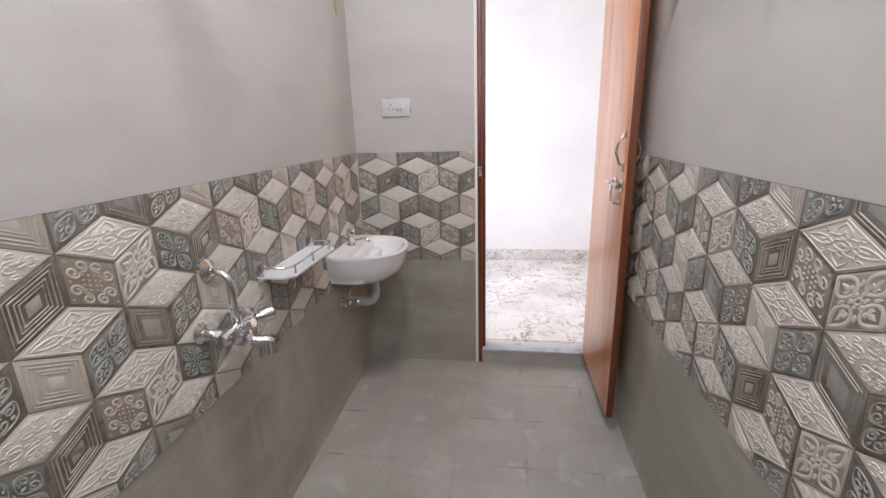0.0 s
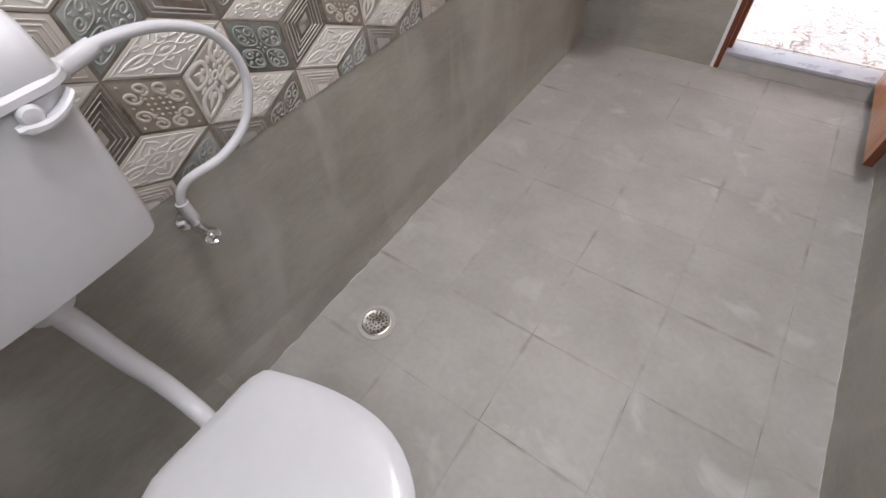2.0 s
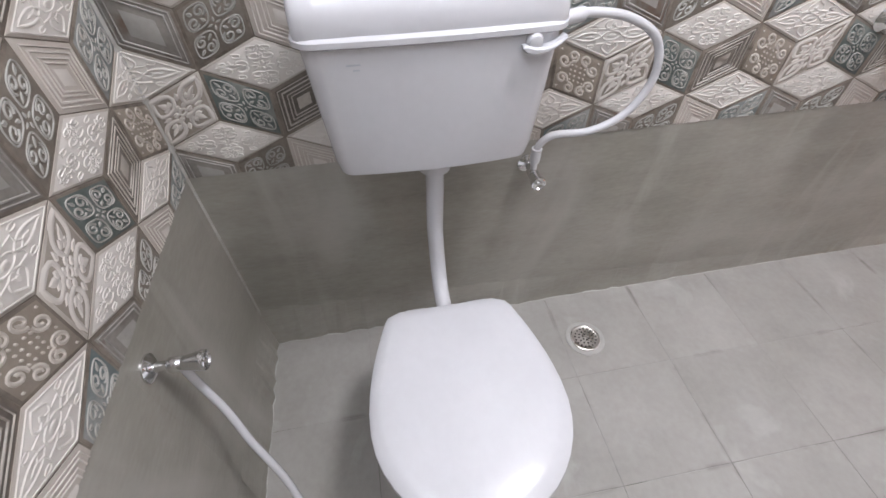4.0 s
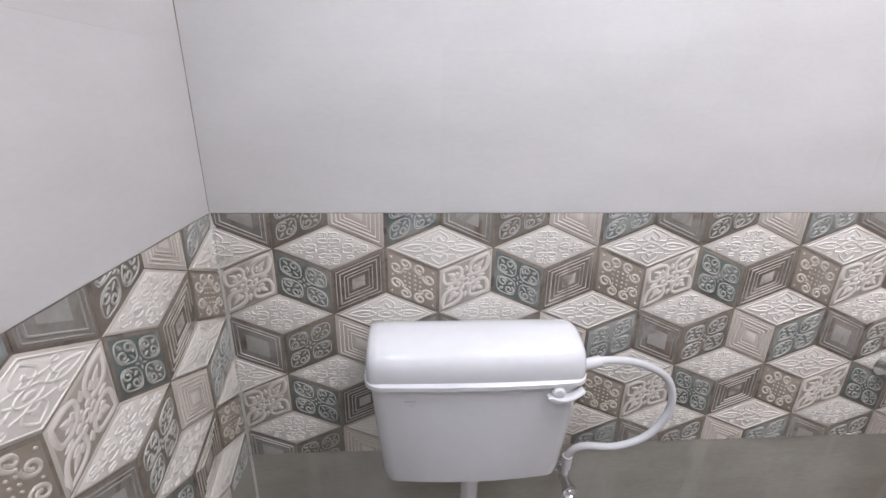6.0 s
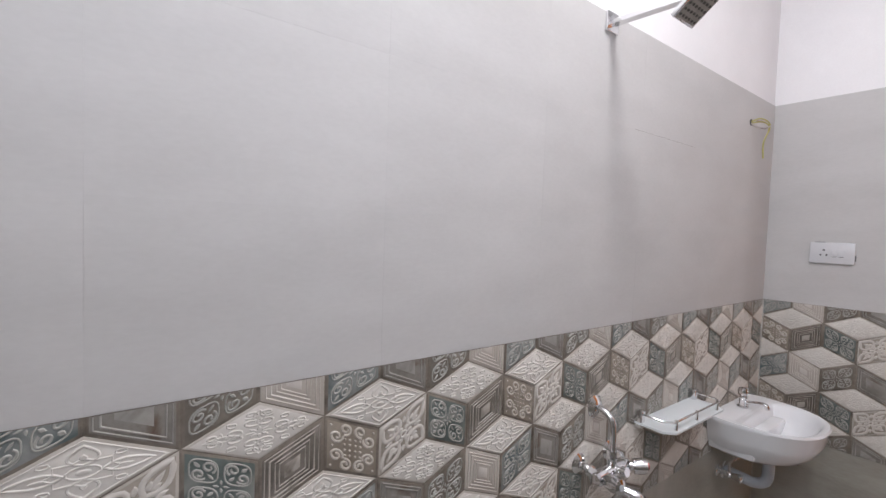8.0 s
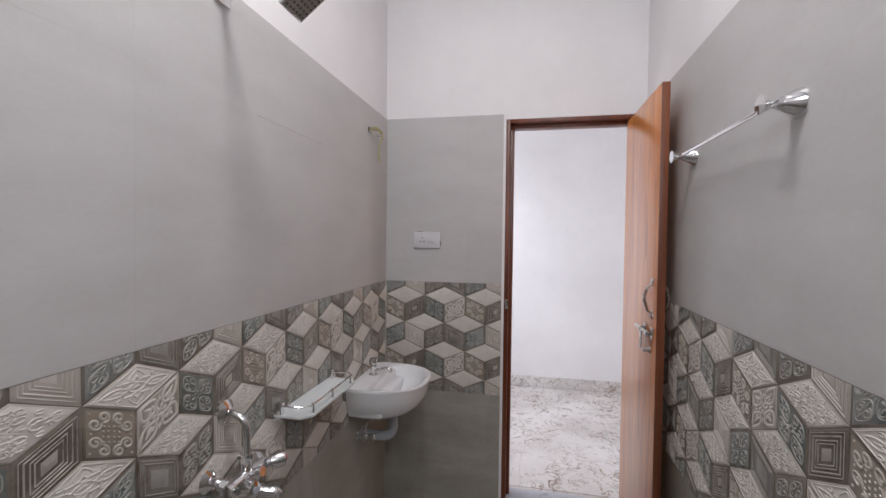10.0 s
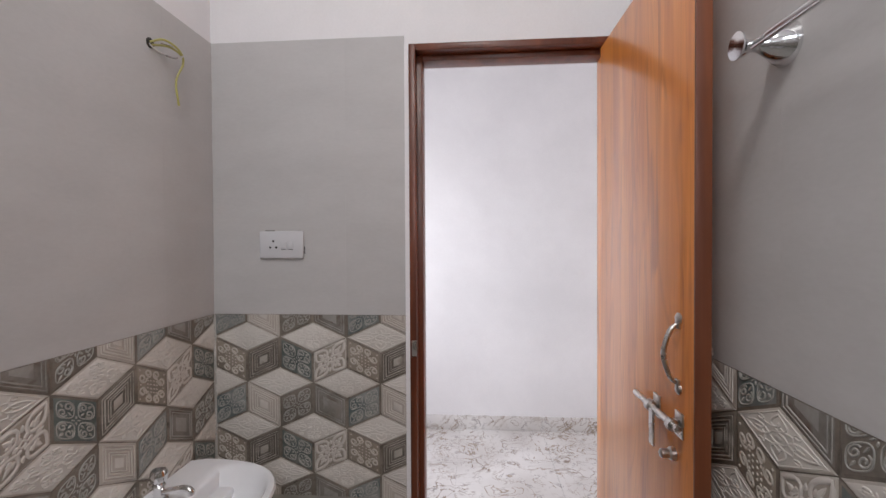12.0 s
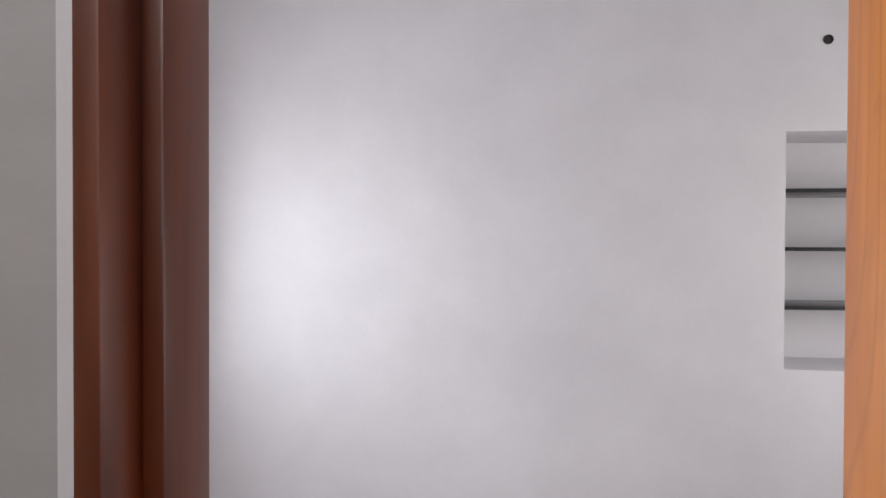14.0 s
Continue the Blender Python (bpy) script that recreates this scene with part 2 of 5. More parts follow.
def marble(name):
    """Polished white stone with thin, broken brown and grey veins."""
    m, n, l, b = material(name, 0.14)
    geo = n.new("ShaderNodeNewGeometry")
    colour = None
    base = n.new("ShaderNodeTexNoise")
    base.inputs["Scale"].default_value, base.inputs["Detail"].default_value = 3.0, 6
    l.new(geo.outputs["Position"], base.inputs["Vector"])
    rp = n.new("ShaderNodeValToRGB")
    rp.color_ramp.elements[0].position, rp.color_ramp.elements[1].position = 0.3, 0.7
    rp.color_ramp.elements[0].color, rp.color_ramp.elements[1].color = (0.55, 0.515, 0.495, 1), (0.73, 0.705, 0.69, 1)
    l.new(base.outputs["Fac"], rp.inputs["Fac"])
    colour = rp.outputs["Color"]
    for sc, width, keep, tint, warp in ((7.0, 0.034, 0.47, (0.23, 0.165, 0.125), 1.8), (15.0, 0.04, 0.5, (0.33, 0.30, 0.29), 1.2), (4.0, 0.02, 0.42, (0.30, 0.22, 0.16), 2.4)):
        v = n.new("ShaderNodeTexNoise")
        v.inputs["Scale"].default_value, v.inputs["Detail"].default_value, v.inputs["Distortion"].default_value = sc, 3, warp
        l.new(geo.outputs["Position"], v.inputs["Vector"])
        d = n.new("ShaderNodeMath")
        d.operation = "SUBTRACT"
        l.new(v.outputs["Fac"], d.inputs[0])
        d.inputs[1].default_value = 0.5
        a = n.new("ShaderNodeMath")
        a.operation = "ABSOLUTE"
        l.new(d.outputs[0], a.inputs[0])
        r = n.new("ShaderNodeMapRange")
        r.inputs["From Min"].default_value, r.inputs["From Max"].default_value = width, 0.0
        l.new(a.outputs[0], r.inputs["Value"])
        g = n.new("ShaderNodeTexNoise")
        g.inputs["Scale"].default_value, g.inputs["Detail"].default_value = sc * 0.8, 2
        l.new(geo.outputs["Position"], g.inputs["Vector"])
        k = n.new("ShaderNodeMapRange")
        k.inputs["From Min"].default_value, k.inputs["From Max"].default_value = keep, keep + 0.15
        l.new(g.outputs["Fac"], k.inputs["Value"])
        mu = n.new("ShaderNodeMath")
        mu.operation = "MULTIPLY"
        l.new(r.outputs["Result"], mu.inputs[0])
        l.new(k.outputs["Result"], mu.inputs[1])
        mx = n.new("ShaderNodeMix")
        mx.data_type = "RGBA"
        l.new(mu.outputs[0], mx.inputs["Factor"])
        l.new(colour, mx.inputs["A"])
        mx.inputs["B"].default_value = (*tint, 1)
        colour = mx.outputs["Result"]
    l.new(colour, b.inputs["Base Color"])
    return m


M_LEAF = wood("orange_teak_laminate", (0.50, 0.145, 0.021), (0.76, 0.28, 0.052), 0.34, 0.8, (0.20, 0.05, 0.011))
lb = M_LEAF.node_tree.nodes["Principled BSDF"]
lb.inputs["Coat Weight"].default_value, lb.inputs["Coat Roughness"].default_value = 0.65, 0.17
M_LEAFEDGE = wood("door_edge_wood", (0.125, 0.034, 0.013), (0.21, 0.064, 0.024), 0.4)
M_FRAME = wood("varnished_redwood", (0.085, 0.019, 0.006), (0.175, 0.043, 0.014), 0.36)
M_CHROME = surface("chrome", (0.72, 0.72, 0.73), (0.8, 0.8, 0.81), 20, 200, 0.09, 0.0, metal=1.0, rough_var=0.04)
M_STEEL = surface("brushed_steel", (0.5, 0.47, 0.44), (0.62, 0.59, 0.56), 20, 300, 0.28, 0.03, metal=1.0)
M_CERAMIC = surface("white_glazed_ceramic", (0.78, 0.78, 0.80), (0.82, 0.82, 0.84), 3, 40, 0.1, 0.0, rough_var=0.03)
M_PLASTIC = surface("white_plastic", (0.57, 0.565, 0.585), (0.62, 0.615, 0.635), 3, 60, 0.2, 0.0, rough_var=0.04)
M_PIPE = surface("grey_plastic_pipe", (0.40, 0.42, 0.46), (0.48, 0.50, 0.54), 6, 80, 0.35, 0.02)
M_DARK = surface("dark_gap", (0.015, 0.013, 0.012), (0.03, 0.026, 0.024), 20, 100, 0.6, 0.0)
M_BLACK = surface("black_granite", (0.012, 0.012, 0.013), (0.03, 0.03, 0.032), 30, 200, 0.2, 0.0)
M_GREYSTONE = surface("grey_granite_sill", (0.34, 0.35, 0.39), (0.43, 0.44, 0.49), 14, 160, 0.3, 0.03)
M_BEAD = surface("grey_cement_bead", (0.33, 0.316, 0.288), (0.47, 0.455, 0.43), 14, 90, 0.8, 0.3, spots=(7, 0.52, 0.66, (0.56, 0.545, 0.52)))
M_WIRE = surface("yellow_green_wire", (0.36, 0.33, 0.09), (0.46, 0.42, 0.13), 30, 100, 0.4, 0.0)
M_PLATE = surface("dull_spray_plate", (0.2, 0.185, 0.165), (0.3, 0.28, 0.255), 30, 200, 0.45, 0.0, metal=0.6)
M_NOZZLE = surface("dark_rubber", (0.05, 0.05, 0.045), (0.1, 0.095, 0.085), 40, 200, 0.6, 0.0)
M_FROST = bpy.data.materials.new("frosted_glass")
M_FROST.use_nodes = True
fb = M_FROST.node_tree.nodes["Principled BSDF"]
fb.inputs["Base Color"].default_value = (0.9, 0.93, 0.94, 1)
fb.inputs["Roughness"].default_value = 0.45
fb.inputs["Transmission Weight"].default_value = 0.35
# faces and reliefs of the eight printed motifs
FACE = {
    "A": M_CREAM, "B": M_CREAM,
    "f": surface("beige_floral_tile", (0.27, 0.235, 0.195), (0.38, 0.34, 0.295), 8, 120, 0.44, 0.08),
    "t": surface("dark_teal_tile", (0.070, 0.088, 0.082), (0.155, 0.180, 0.168), 12, 120, 0.42, 0.08, spots=(14, 0.52, 0.75, (0.27, 0.275, 0.25))),
    "s": surface("dark_brown_tile", (0.085, 0.072, 0.06), (0.185, 0.162, 0.138), 10, 120, 0.44, 0.08, spots=(16, 0.55, 0.75, (0.30, 0.265, 0.235))),
    "c": surface("brown_curl_tile", (0.225, 0.188, 0.15), (0.32, 0.278, 0.232), 10, 120, 0.44, 0.08),
    "d": surface("faded_grey_tile", (0.16, 0.145, 0.128), (0.28, 0.262, 0.238), 12, 120, 0.44, 0.08, spots=(18, 0.55, 0.7, (0.12, 0.075, 0.05))),
    "o": surface("brown_scroll_tile", (0.125, 0.105, 0.086), (0.24, 0.212, 0.178), 10, 120, 0.44, 0.08),
    "q": surface("tan_lined_tile", (0.41, 0.365, 0.32), (0.50, 0.455, 0.41), 9, 120, 0.44, 0.08),
    "l": surface("grey_teal_tile", (0.20, 0.21, 0.205), (0.34, 0.345, 0.328), 10, 120, 0.44, 0.08, spots=(12, 0.46, 0.66, (0.10, 0.13, 0.132))),
}
R_DARK = surface("worn_brown_relief", (0.32, 0.288, 0.252), (0.46, 0.42, 0.375), 12, 120, 0.44, 0.06, spots=(20, 0.55, 0.7, (0.16, 0.138, 0.115)))
R_LIGHT = surface("cream_relief", (0.53, 0.49, 0.45), (0.62, 0.58, 0.54), 9, 120, 0.44, 0.06)
R_TAN = surface("tan_relief", (0.44, 0.395, 0.345), (0.54, 0.495, 0.445), 9, 120, 0.44, 0.06)
R_GREY = surface("grey_relief", (0.29, 0.284, 0.26), (0.40, 0.388, 0.36), 9, 120, 0.44, 0.06)
R_FADE = surface("faded_grey_relief", (0.27, 0.255, 0.235), (0.37, 0.355, 0.33), 12, 120, 0.44, 0.08, spots=(16, 0.55, 0.7, (0.2, 0.185, 0.165)))
RELIEF = {"A": M_CREAM, "B": M_CREAM, "f": R_LIGHT, "t": R_GREY, "s": R_DARK, "c": R_TAN, "d": R_FADE, "o": R_GREY, "q": R_LIGHT, "l": R_GREY}


# ---------------------------------------------------------------- mesh helpers
def part(name, bm, mats, parent=None, label="", smooth=False):
    """Link a bmesh as one mesh object, under a thing or a part if one is given."""
    me = bpy.data.meshes.new(name)
    bm.normal_update()
    bm.to_mesh(me)
    bm.free()
    for mt in (mats if isinstance(mats, (list, tuple)) else [mats]):
        me.materials.append(mt)
    if smooth:
        me.shade_smooth()
        me.set_sharp_from_angle(angle=radians(40))
    ob = new(name, me)
    if parent:
        ob.parent = parent
    return tagged(ob, label)


def add_box(bm, x0, x1, y0, y1, z0, z1, bevel=0.0, mat=0, segments=2):
    t = bmesh.new()
    bmesh.ops.create_cube(t, size=1)
    for v in t.verts:
        v.co = Vector(((x0 + x1) / 2 + v.co.x * (x1 - x0), (y0 + y1) / 2 + v.co.y * (y1 - y0), (z0 + z1) / 2 + v.co.z * (z1 - z0)))
    if bevel:
        bmesh.ops.bevel(t, geom=list(t.edges), offset=bevel, segments=segments, affect="EDGES", profile=0.5)
    join(bm, t, mat)
    return bm


def join(bm, other, mat=0):
    me = bpy.data.meshes.new("tmp")
    for f in other.faces:
        f.material_index = mat
    other.to_mesh(me)
    other.free()
    bm.from_mesh(me)
    bpy.data.meshes.remove(me)


def box(name, x0, x1, y0, y1, z0, z1, mat, parent=None, bevel=0.0, label=""):
    return part(name, add_box(bmesh.new(), x0, x1, y0, y1, z0, z1, bevel), mat, parent, label, bevel > 0)


def sweep(bm, pts, radius, sides=12, mat=0, caps=True):
    """Round tube along points; radius is a number or one per point."""
    pts = [Vector(p) for p in pts]
    rad = radius if isinstance(radius, (list, tuple)) else [radius] * len(pts)
    rings, up = [], None
    for i, p in enumerate(pts):
        d = (pts[min(i + 1, len(pts) - 1)] - pts[max(i - 1, 0)]).normalized()
        if up is None:
            up = d.orthogonal().normalized()
        up = (up - d * up.dot(d)).normalized()
        side = d.cross(up)
        rings.append([bm.verts.new(p + (up * math.cos(a) + side * math.sin(a)) * rad[i]) for a in [2 * math.pi * k / sides for k in range(sides)]])
    for r0, r1 in zip(rings, rings[1:]):
        for k in range(sides):
            f = bm.faces.new((r0[k], r0[(k + 1) % sides], r1[(k + 1) % sides], r1[k]))
            f.material_index = mat
    if caps:
        for r, flip in ((rings[0], True), (rings[-1], False)):
            f = bm.faces.new(r[::-1] if flip else r)
            f.material_index = mat
    return bm


def lathe(bm, profile, m=None, sides=20, mat=0):
    """Turned solid about z from (radius, height) pairs, placed by m."""
    m = m or Matrix()
    rings = []
    for r, z in profile:
        rings.append([bm.verts.new(m @ Vector((max(r, 1e-4) * math.cos(2 * math.pi * k / sides), max(r, 1e-4) * math.sin(2 * math.pi * k / sides), z))) for k in range(sides)])
    for r0, r1 in zip(rings, rings[1:]):
        for k in range(sides):
            f = bm.faces.new((r0[k], r0[(k + 1) % sides], r1[(k + 1) % sides], r1[k]))
            f.material_index = mat
    for r, flip in ((rings[0], True), (rings[-1], False)):
        bm.faces.new(r[::-1] if flip else r).material_index = mat
    return bm


def loft(bm, loops, mat=0, cap0=True, cap1=True):
    """Skin between closed loops with the same number of points."""
    rings = [[bm.verts.new(Vector(p)) for p in lp] for lp in loops]
    n = len(rings[0])
    for r0, r1 in zip(rings, rings[1:]):
        for k in range(n):
            bm.faces.new((r0[k], r0[(k + 1) % n], r1[(k + 1) % n], r1[k])).material_index = mat
    if cap0:
        bm.faces.new(rings[0][::-1]).material_index = mat
    if cap1:
        bm.faces.new(rings[-1]).material_index = mat
    bmesh.ops.recalc_face_normals(bm, faces=bm.faces)
    return bm


def arc(p0, p1, p2, n=8):
    """Points of a smooth quadratic bend."""
    p0, p1, p2 = Vector(p0), Vector(p1), Vector(p2)
    return [(1 - t) ** 2 * p0 + 2 * t * (1 - t) * p1 + t * t * p2 for t in [i / n for i in range(n + 1)]]


def catmull(pts, n=8):
    pts = [Vector(p) for p in pts]
    pts = [2 * pts[0] - pts[1]] + pts + [2 * pts[-1] - pts[-2]]
    out = []
    for i in range(1, len(pts) - 2):
        a, b, c, d = pts[i - 1:i + 3]
        for k in range(n):
            t = k / n
            out.append(0.5 * (2 * b + (c - a) * t + (2 * a - 5 * b + 4 * c - d) * t * t + (3 * b - a - 3 * c + d) * t ** 3))
    return out + [pts[-2]]


def thing(name, at, label, category, group="", kind=""):
    ob = new(name)
    ob.location = at
    return tagged(ob, label, category, group, kind)


# ---------------------------------------------------------------- structure
TILE = 0.006   # wall tiles stand this far out of the plaster


def struct(ob, label, category="wall"):
    return tagged(ob, label, category, kind="structure")


bm = add_box(bmesh.new(), -0.15, -TILE, -0.15, D + WALL, -0.05, H)
wall_west = struct(part("wall_west", bm, M_PLASTER), "white painted wall with plain and patterned tiles below")
bm = add_box(bmesh.new(), W + TILE, W + 0.15, -0.15, D + WALL, -0.05, H)
wall_east = struct(part("wall_east", bm, M_PLASTER), "white painted wall with plain and patterned tiles below")
bm = add_box(bmesh.new(), -TILE, W + TILE, -0.15, -TILE, -0.05, 2.28)   # high ventilator opening above the tiles
add_box(bm, -TILE, 0.67, -0.15, -TILE, 2.28, 2.76)
add_box(bm, 1.29, W + TILE, -0.15, -TILE, 2.28, 2.76)
add_box(bm, -TILE, W + TILE, -0.15, -TILE, 2.76, H)
wall_south = struct(part("wall_south", bm, M_PLASTER), "white painted end wall with plain and patterned tiles")
FTOP = 2.106   # top of the door frame
bm = add_box(bmesh.new(), -TILE, JX0, D + TILE, D + WALL, -0.05, H)
add_box(bm, JX1, W + TILE, D + TILE, D + WALL, -0.05, H)
add_box(bm, JX0, JX1, D + TILE, D + WALL, FTOP, H)
wall_north = struct(part("wall_north", bm, M_PLASTER), "white painted wall round the bathroom doorway")
bm = add_box(bmesh.new(), -0.15, W + 0.15, -0.15, D + WALL, H, H + 0.1)
ceiling = struct(part("ceiling", bm, M_CEIL), "plain white bathroom ceiling", "ceiling")
bm = add_box(bmesh.new(), -0.1, W + 0.1, -0.1, D + 0.02, -0.12, -0.0007)
floor = struct(part("floor", bm, M_FGROUT), "grey ceramic floor tiles with dirty joints", "floor")

# hall
M_MARBLE = marble("veined_marble_floor")
HN = HY + 0.15
NX0, NZ0, NZ1, NX1 = 2.407, 0.99, 2.104, 3.3   # wall niche
bm = add_box(bmesh.new(), HX0, NX0, HY, HN + 0.15, -0.05, H)
add_box(bm, NX1, HX1, HY, HN + 0.15, -0.05, H)
add_box(bm, NX0, NX1, HY, HN + 0.15, -0.05, NZ0)
add_box(bm, NX0, NX1, HY, HN + 0.15, NZ1, H)
add_box(bm, NX0, NX1, HN + 0.1, HN + 0.15, NZ0, NZ1)
struct(part("hall_wall_north", bm, M_PLASTER), "white painted hall wall with a shelved niche")
bm = add_box(bmesh.new(), HX0 - 0.15, HX0, D, 3.4, -0.05, H)
add_box(bm, HX0 - 0.15, HX0, 4.2, HN, -0.05, H)
add_box(bm, HX0 - 0.15, HX0, 3.4, 4.2, -0.05, 0.95)
add_box(bm, HX0 - 0.15, HX0, 3.4, 4.2, 1.99, H)
struct(part("hall_wall_west", bm, M_PLASTER), "plain white hall end wall, opening cut for its area lamp")
# unseen east end; this opening is added only to hold the fill lamp
bm = add_box(bmesh.new(), HX1, HX1 + 0.15, D, HN, -0.05, 0.8)
add_box(bm, HX1, HX1 + 0.15, D, HN, 2.2, H)
add_box(bm, HX1, HX1 + 0.15, D, 3.3, 0.8, 2.2)
add_box(bm, HX1, HX1 + 0.15, 4.5, HN, 0.8, 2.2)
struct(part("hall_wall_east", bm, M_PLASTER), "plain white hall end wall, opening cut for its area lamp")
bm = add_box(bmesh.new(), HX0, -0.15, D, D + WALL, -0.05, H)
add_box(bm, W + 0.15, HX1, D, D + WALL, -0.05, H)
struct(part("hall_wall_south", bm, M_PLASTER), "plain white hall wall")
struct(box("hall_ceiling", HX0 - 0.15, HX1 + 0.15, D + WALL, HN + 0.15, H, H + 0.1, M_CEIL), "plain white hall ceiling", "ceiling")
hall_floor = struct(box("hall_floor", HX0, HX1, D + WALL - 0.02, HY, -0.05, SILL, M_MARBLE), "white marble-look hall floor with brown veins", "floor")


# ---------------------------------------------------------------- doorway
wall_trim = struct(box("trim", JX0 - 0.014, JX0, D - 0.003, D + TILE, 0, FTOP, M_PLASTER), "narrow white plaster strip beside the door frame", "trim")


def profile_box(bm, x0, x1, y0, y1, z0, z1, mat=0):
    return add_box(bm, x0, x1, y0, y1, z0, z1, 0.003, mat)


door_frame = thing("door_frame", (JX0, D, 0), "dark varnished redwood door frame with a rebate", "door frame", kind="structure")
FD = D + 0.10   # back of the wooden frame
JW, HEADZ = 0.04, 2.066


def frame_part(name, boxes, label="", mat=M_FRAME):
    bm = bmesh.new()
    for b in boxes:
        profile_box(bm, *b)
    for v in bm.verts:
        v.co -= Vector((JX0, D, 0))
    return part(name, bm, mat, door_frame, label, True)


frame_part("jamb", [(JX0, JX0 + 0.022, D - 0.006, D + 0.04, 0, FTOP), (JX0, JX0 + JW, D + 0.036, FD, 0, FTOP - 0.022)])
# same redwood jamb; the daylight on it is painted with the leaf's orange
frame_part("jamb", [(1.305, JX1, D - 0.006, D + 0.04, SILL, FTOP), (1.277, JX1, D + 0.036, FD, SILL, FTOP - 0.022)], "hinge jamb, leaf orange painted for the hall light on it", M_LEAF)
frame_part("head", [(JX0 + 0.022, 1.305, D - 0.006, D + 0.04, FTOP - 0.022, FTOP), (JX0 + JW, 1.288, D + 0.036, FD, HEADZ, FTOP)])
bm = add_box(bmesh.new(), 0.006, 0.0225, -0.0095, -0.005, 1.105, 1.155, 0.001)
part("strike_plate", bm, M_STEEL, door_frame, "small steel strike plate")
# plaster reveal behind the frame
bm = add_box(bmesh.new(), JX0 - 0.02, JX0 + 0.012, FD, D + WALL, 0, HEADZ + 0.01)
add_box(bm, 1.312, JX1 + 0.01, FD, D + WALL, 0, HEADZ + 0.01)
add_box(bm, JX0 - 0.02, JX1 + 0.01, FD, D + WALL, HEADZ + 0.01, FTOP + 0.02)
struct(part("reveal", bm, M_PLASTER), "plain plastered reveal of the doorway", "trim")
# threshold
bm = add_box(bmesh.new(), JX0 + 0.022, 1.305, D + 0.002, D + WALL + 0.0, -0.05, SILL - 0.012)
struct(part("step", bm, M_GROUT), "grey tiled step under the doorway", "step")
bm = add_box(bmesh.new(), JX0 + 0.024, 1.303, D - 0.004, D + WALL - 0.022, SILL - 0.012, SILL + 0.004, 0.002)
struct(part("threshold", bm, M_GREYSTONE, None, "", True), "polished grey granite door threshold", "threshold")

# open door leaf along the wall
LX0, LX1, LY0, LZ0, LZ1 = 1.264, 1.292, 2.345, 0.088, 2.064
door_leaf = thing("door_1", (LX1, D, LZ0), "open teak-coloured wooden door leaf standing against the tiled wall", "door", kind="structure")
door_leaf.location.x -= 0.008   # not quite parallel to the wall
door_leaf.rotation_euler.z = 0.0137
org = Vector((LX1, D, LZ0))


def shifted(bm, o):
    for v in bm.verts:
        v.co -= o
    return bm


part("panel", shifted(add_box(bmesh.new(), LX0, LX1, LY0 + 0.006, D - 0.016, LZ0, LZ1, 0.0015), org), M_LEAF, door_leaf, "", True)
part("lipping", shifted(add_box(bmesh.new(), LX0 - 0.0006, LX1 + 0.0006, LY0, LY0 + 0.0062, LZ0, LZ1, 0.0015), org), M_LEAFEDGE, door_leaf, "darker wooden edge strip", True)
for z in (0.3, 1.1, 1.85):
    bm = sweep(bmesh.new(), [(LX1 - 0.002, D + 0.0, z - 0.05), (LX1 - 0.002, D + 0.0, z + 0.05)], 0.006)
    part("hinge", shifted(bm, org), M_STEEL, door_leaf, "steel butt hinge", True)


def pull_handle(sign, x):
    y, z0, z1 = 2.405, 1.185, 1.322
    pts = catmull([(x + sign * 0.006, y, z0 + 0.012), (x + sign * 0.019, y, z0 + 0.026), (x + sign * 0.030, y, (z0 + z1) / 2), (x + sign * 0.019, y, z1 - 0.026), (x + sign * 0.006, y, z1 - 0.012)], 8)
    bm = sweep(bmesh.new(), pts, [0.0036 + 0.0016 * math.sin(math.pi * i / (len(pts) - 1)) for i in range(len(pts))], 10)
    for z in (z0, z1):
        lathe(bm, [(0.011, 0), (0.011, 0.003), (0.007, 0.006), (0.004, 0.007)], Matrix.Translation((x, y, z)) @ Matrix.Rotation(radians(90 * sign), 4, "Y"))
        add_box(bm, min(x, x + sign * 0.007), max(x, x + sign * 0.007), y - 0.006, y + 0.006, min(z, z + (0.02 if z == z0 else -0.02)), max(z, z + (0.02 if z == z0 else -0.02)), 0.002)
    return part("pull_handle", shifted(bm, org), M_STEEL, door_leaf, "curved satin steel pull handle", True)


pull_handle(-1, LX0)
pull_handle(1, LX1)
# sliding bolt with a hasp
bolt = part("sliding_bolt", shifted(sweep(bmesh.new(), [(LX0 - 0.016, 2.375, 1.118), (LX0 - 0.016, 2.585, 1.118)], 0.0065), org), M_STEEL, door_leaf, "steel sliding door bolt", True)
for y in (2.40, 2.50):
    bm = add_box(bmesh.new(), LX0 - 0.004, LX0, y - 0.016, y + 0.016, 1.094, 1.142, 0.001)
    sweep(bm, [(LX0 - 0.016, y - 0.008, 1.118), (LX0 - 0.016, y + 0.008, 1.118)], 0.012)
    part("bracket", shifted(bm, org), M_STEEL, bolt, "", True)
bm = add_box(bmesh.new(), LX0 - 0.026, LX0 - 0.022, 2.463, 2.485, 1.045, 1.118, 0.001)
part("hasp", shifted(bm, org), M_STEEL, bolt, "flat slotted hasp", True)
bm = lathe(bmesh.new(), [(0.013, 0), (0.013, 0.008), (0.009, 0.012), (0.009, 0.026), (0.006, 0.028)], Matrix.Translation((LX0, 2.425, 1.05)) @ Matrix.Rotation(radians(-90), 4, "Y"))
part("staple", shifted(bm, org), M_STEEL, bolt, "", True)

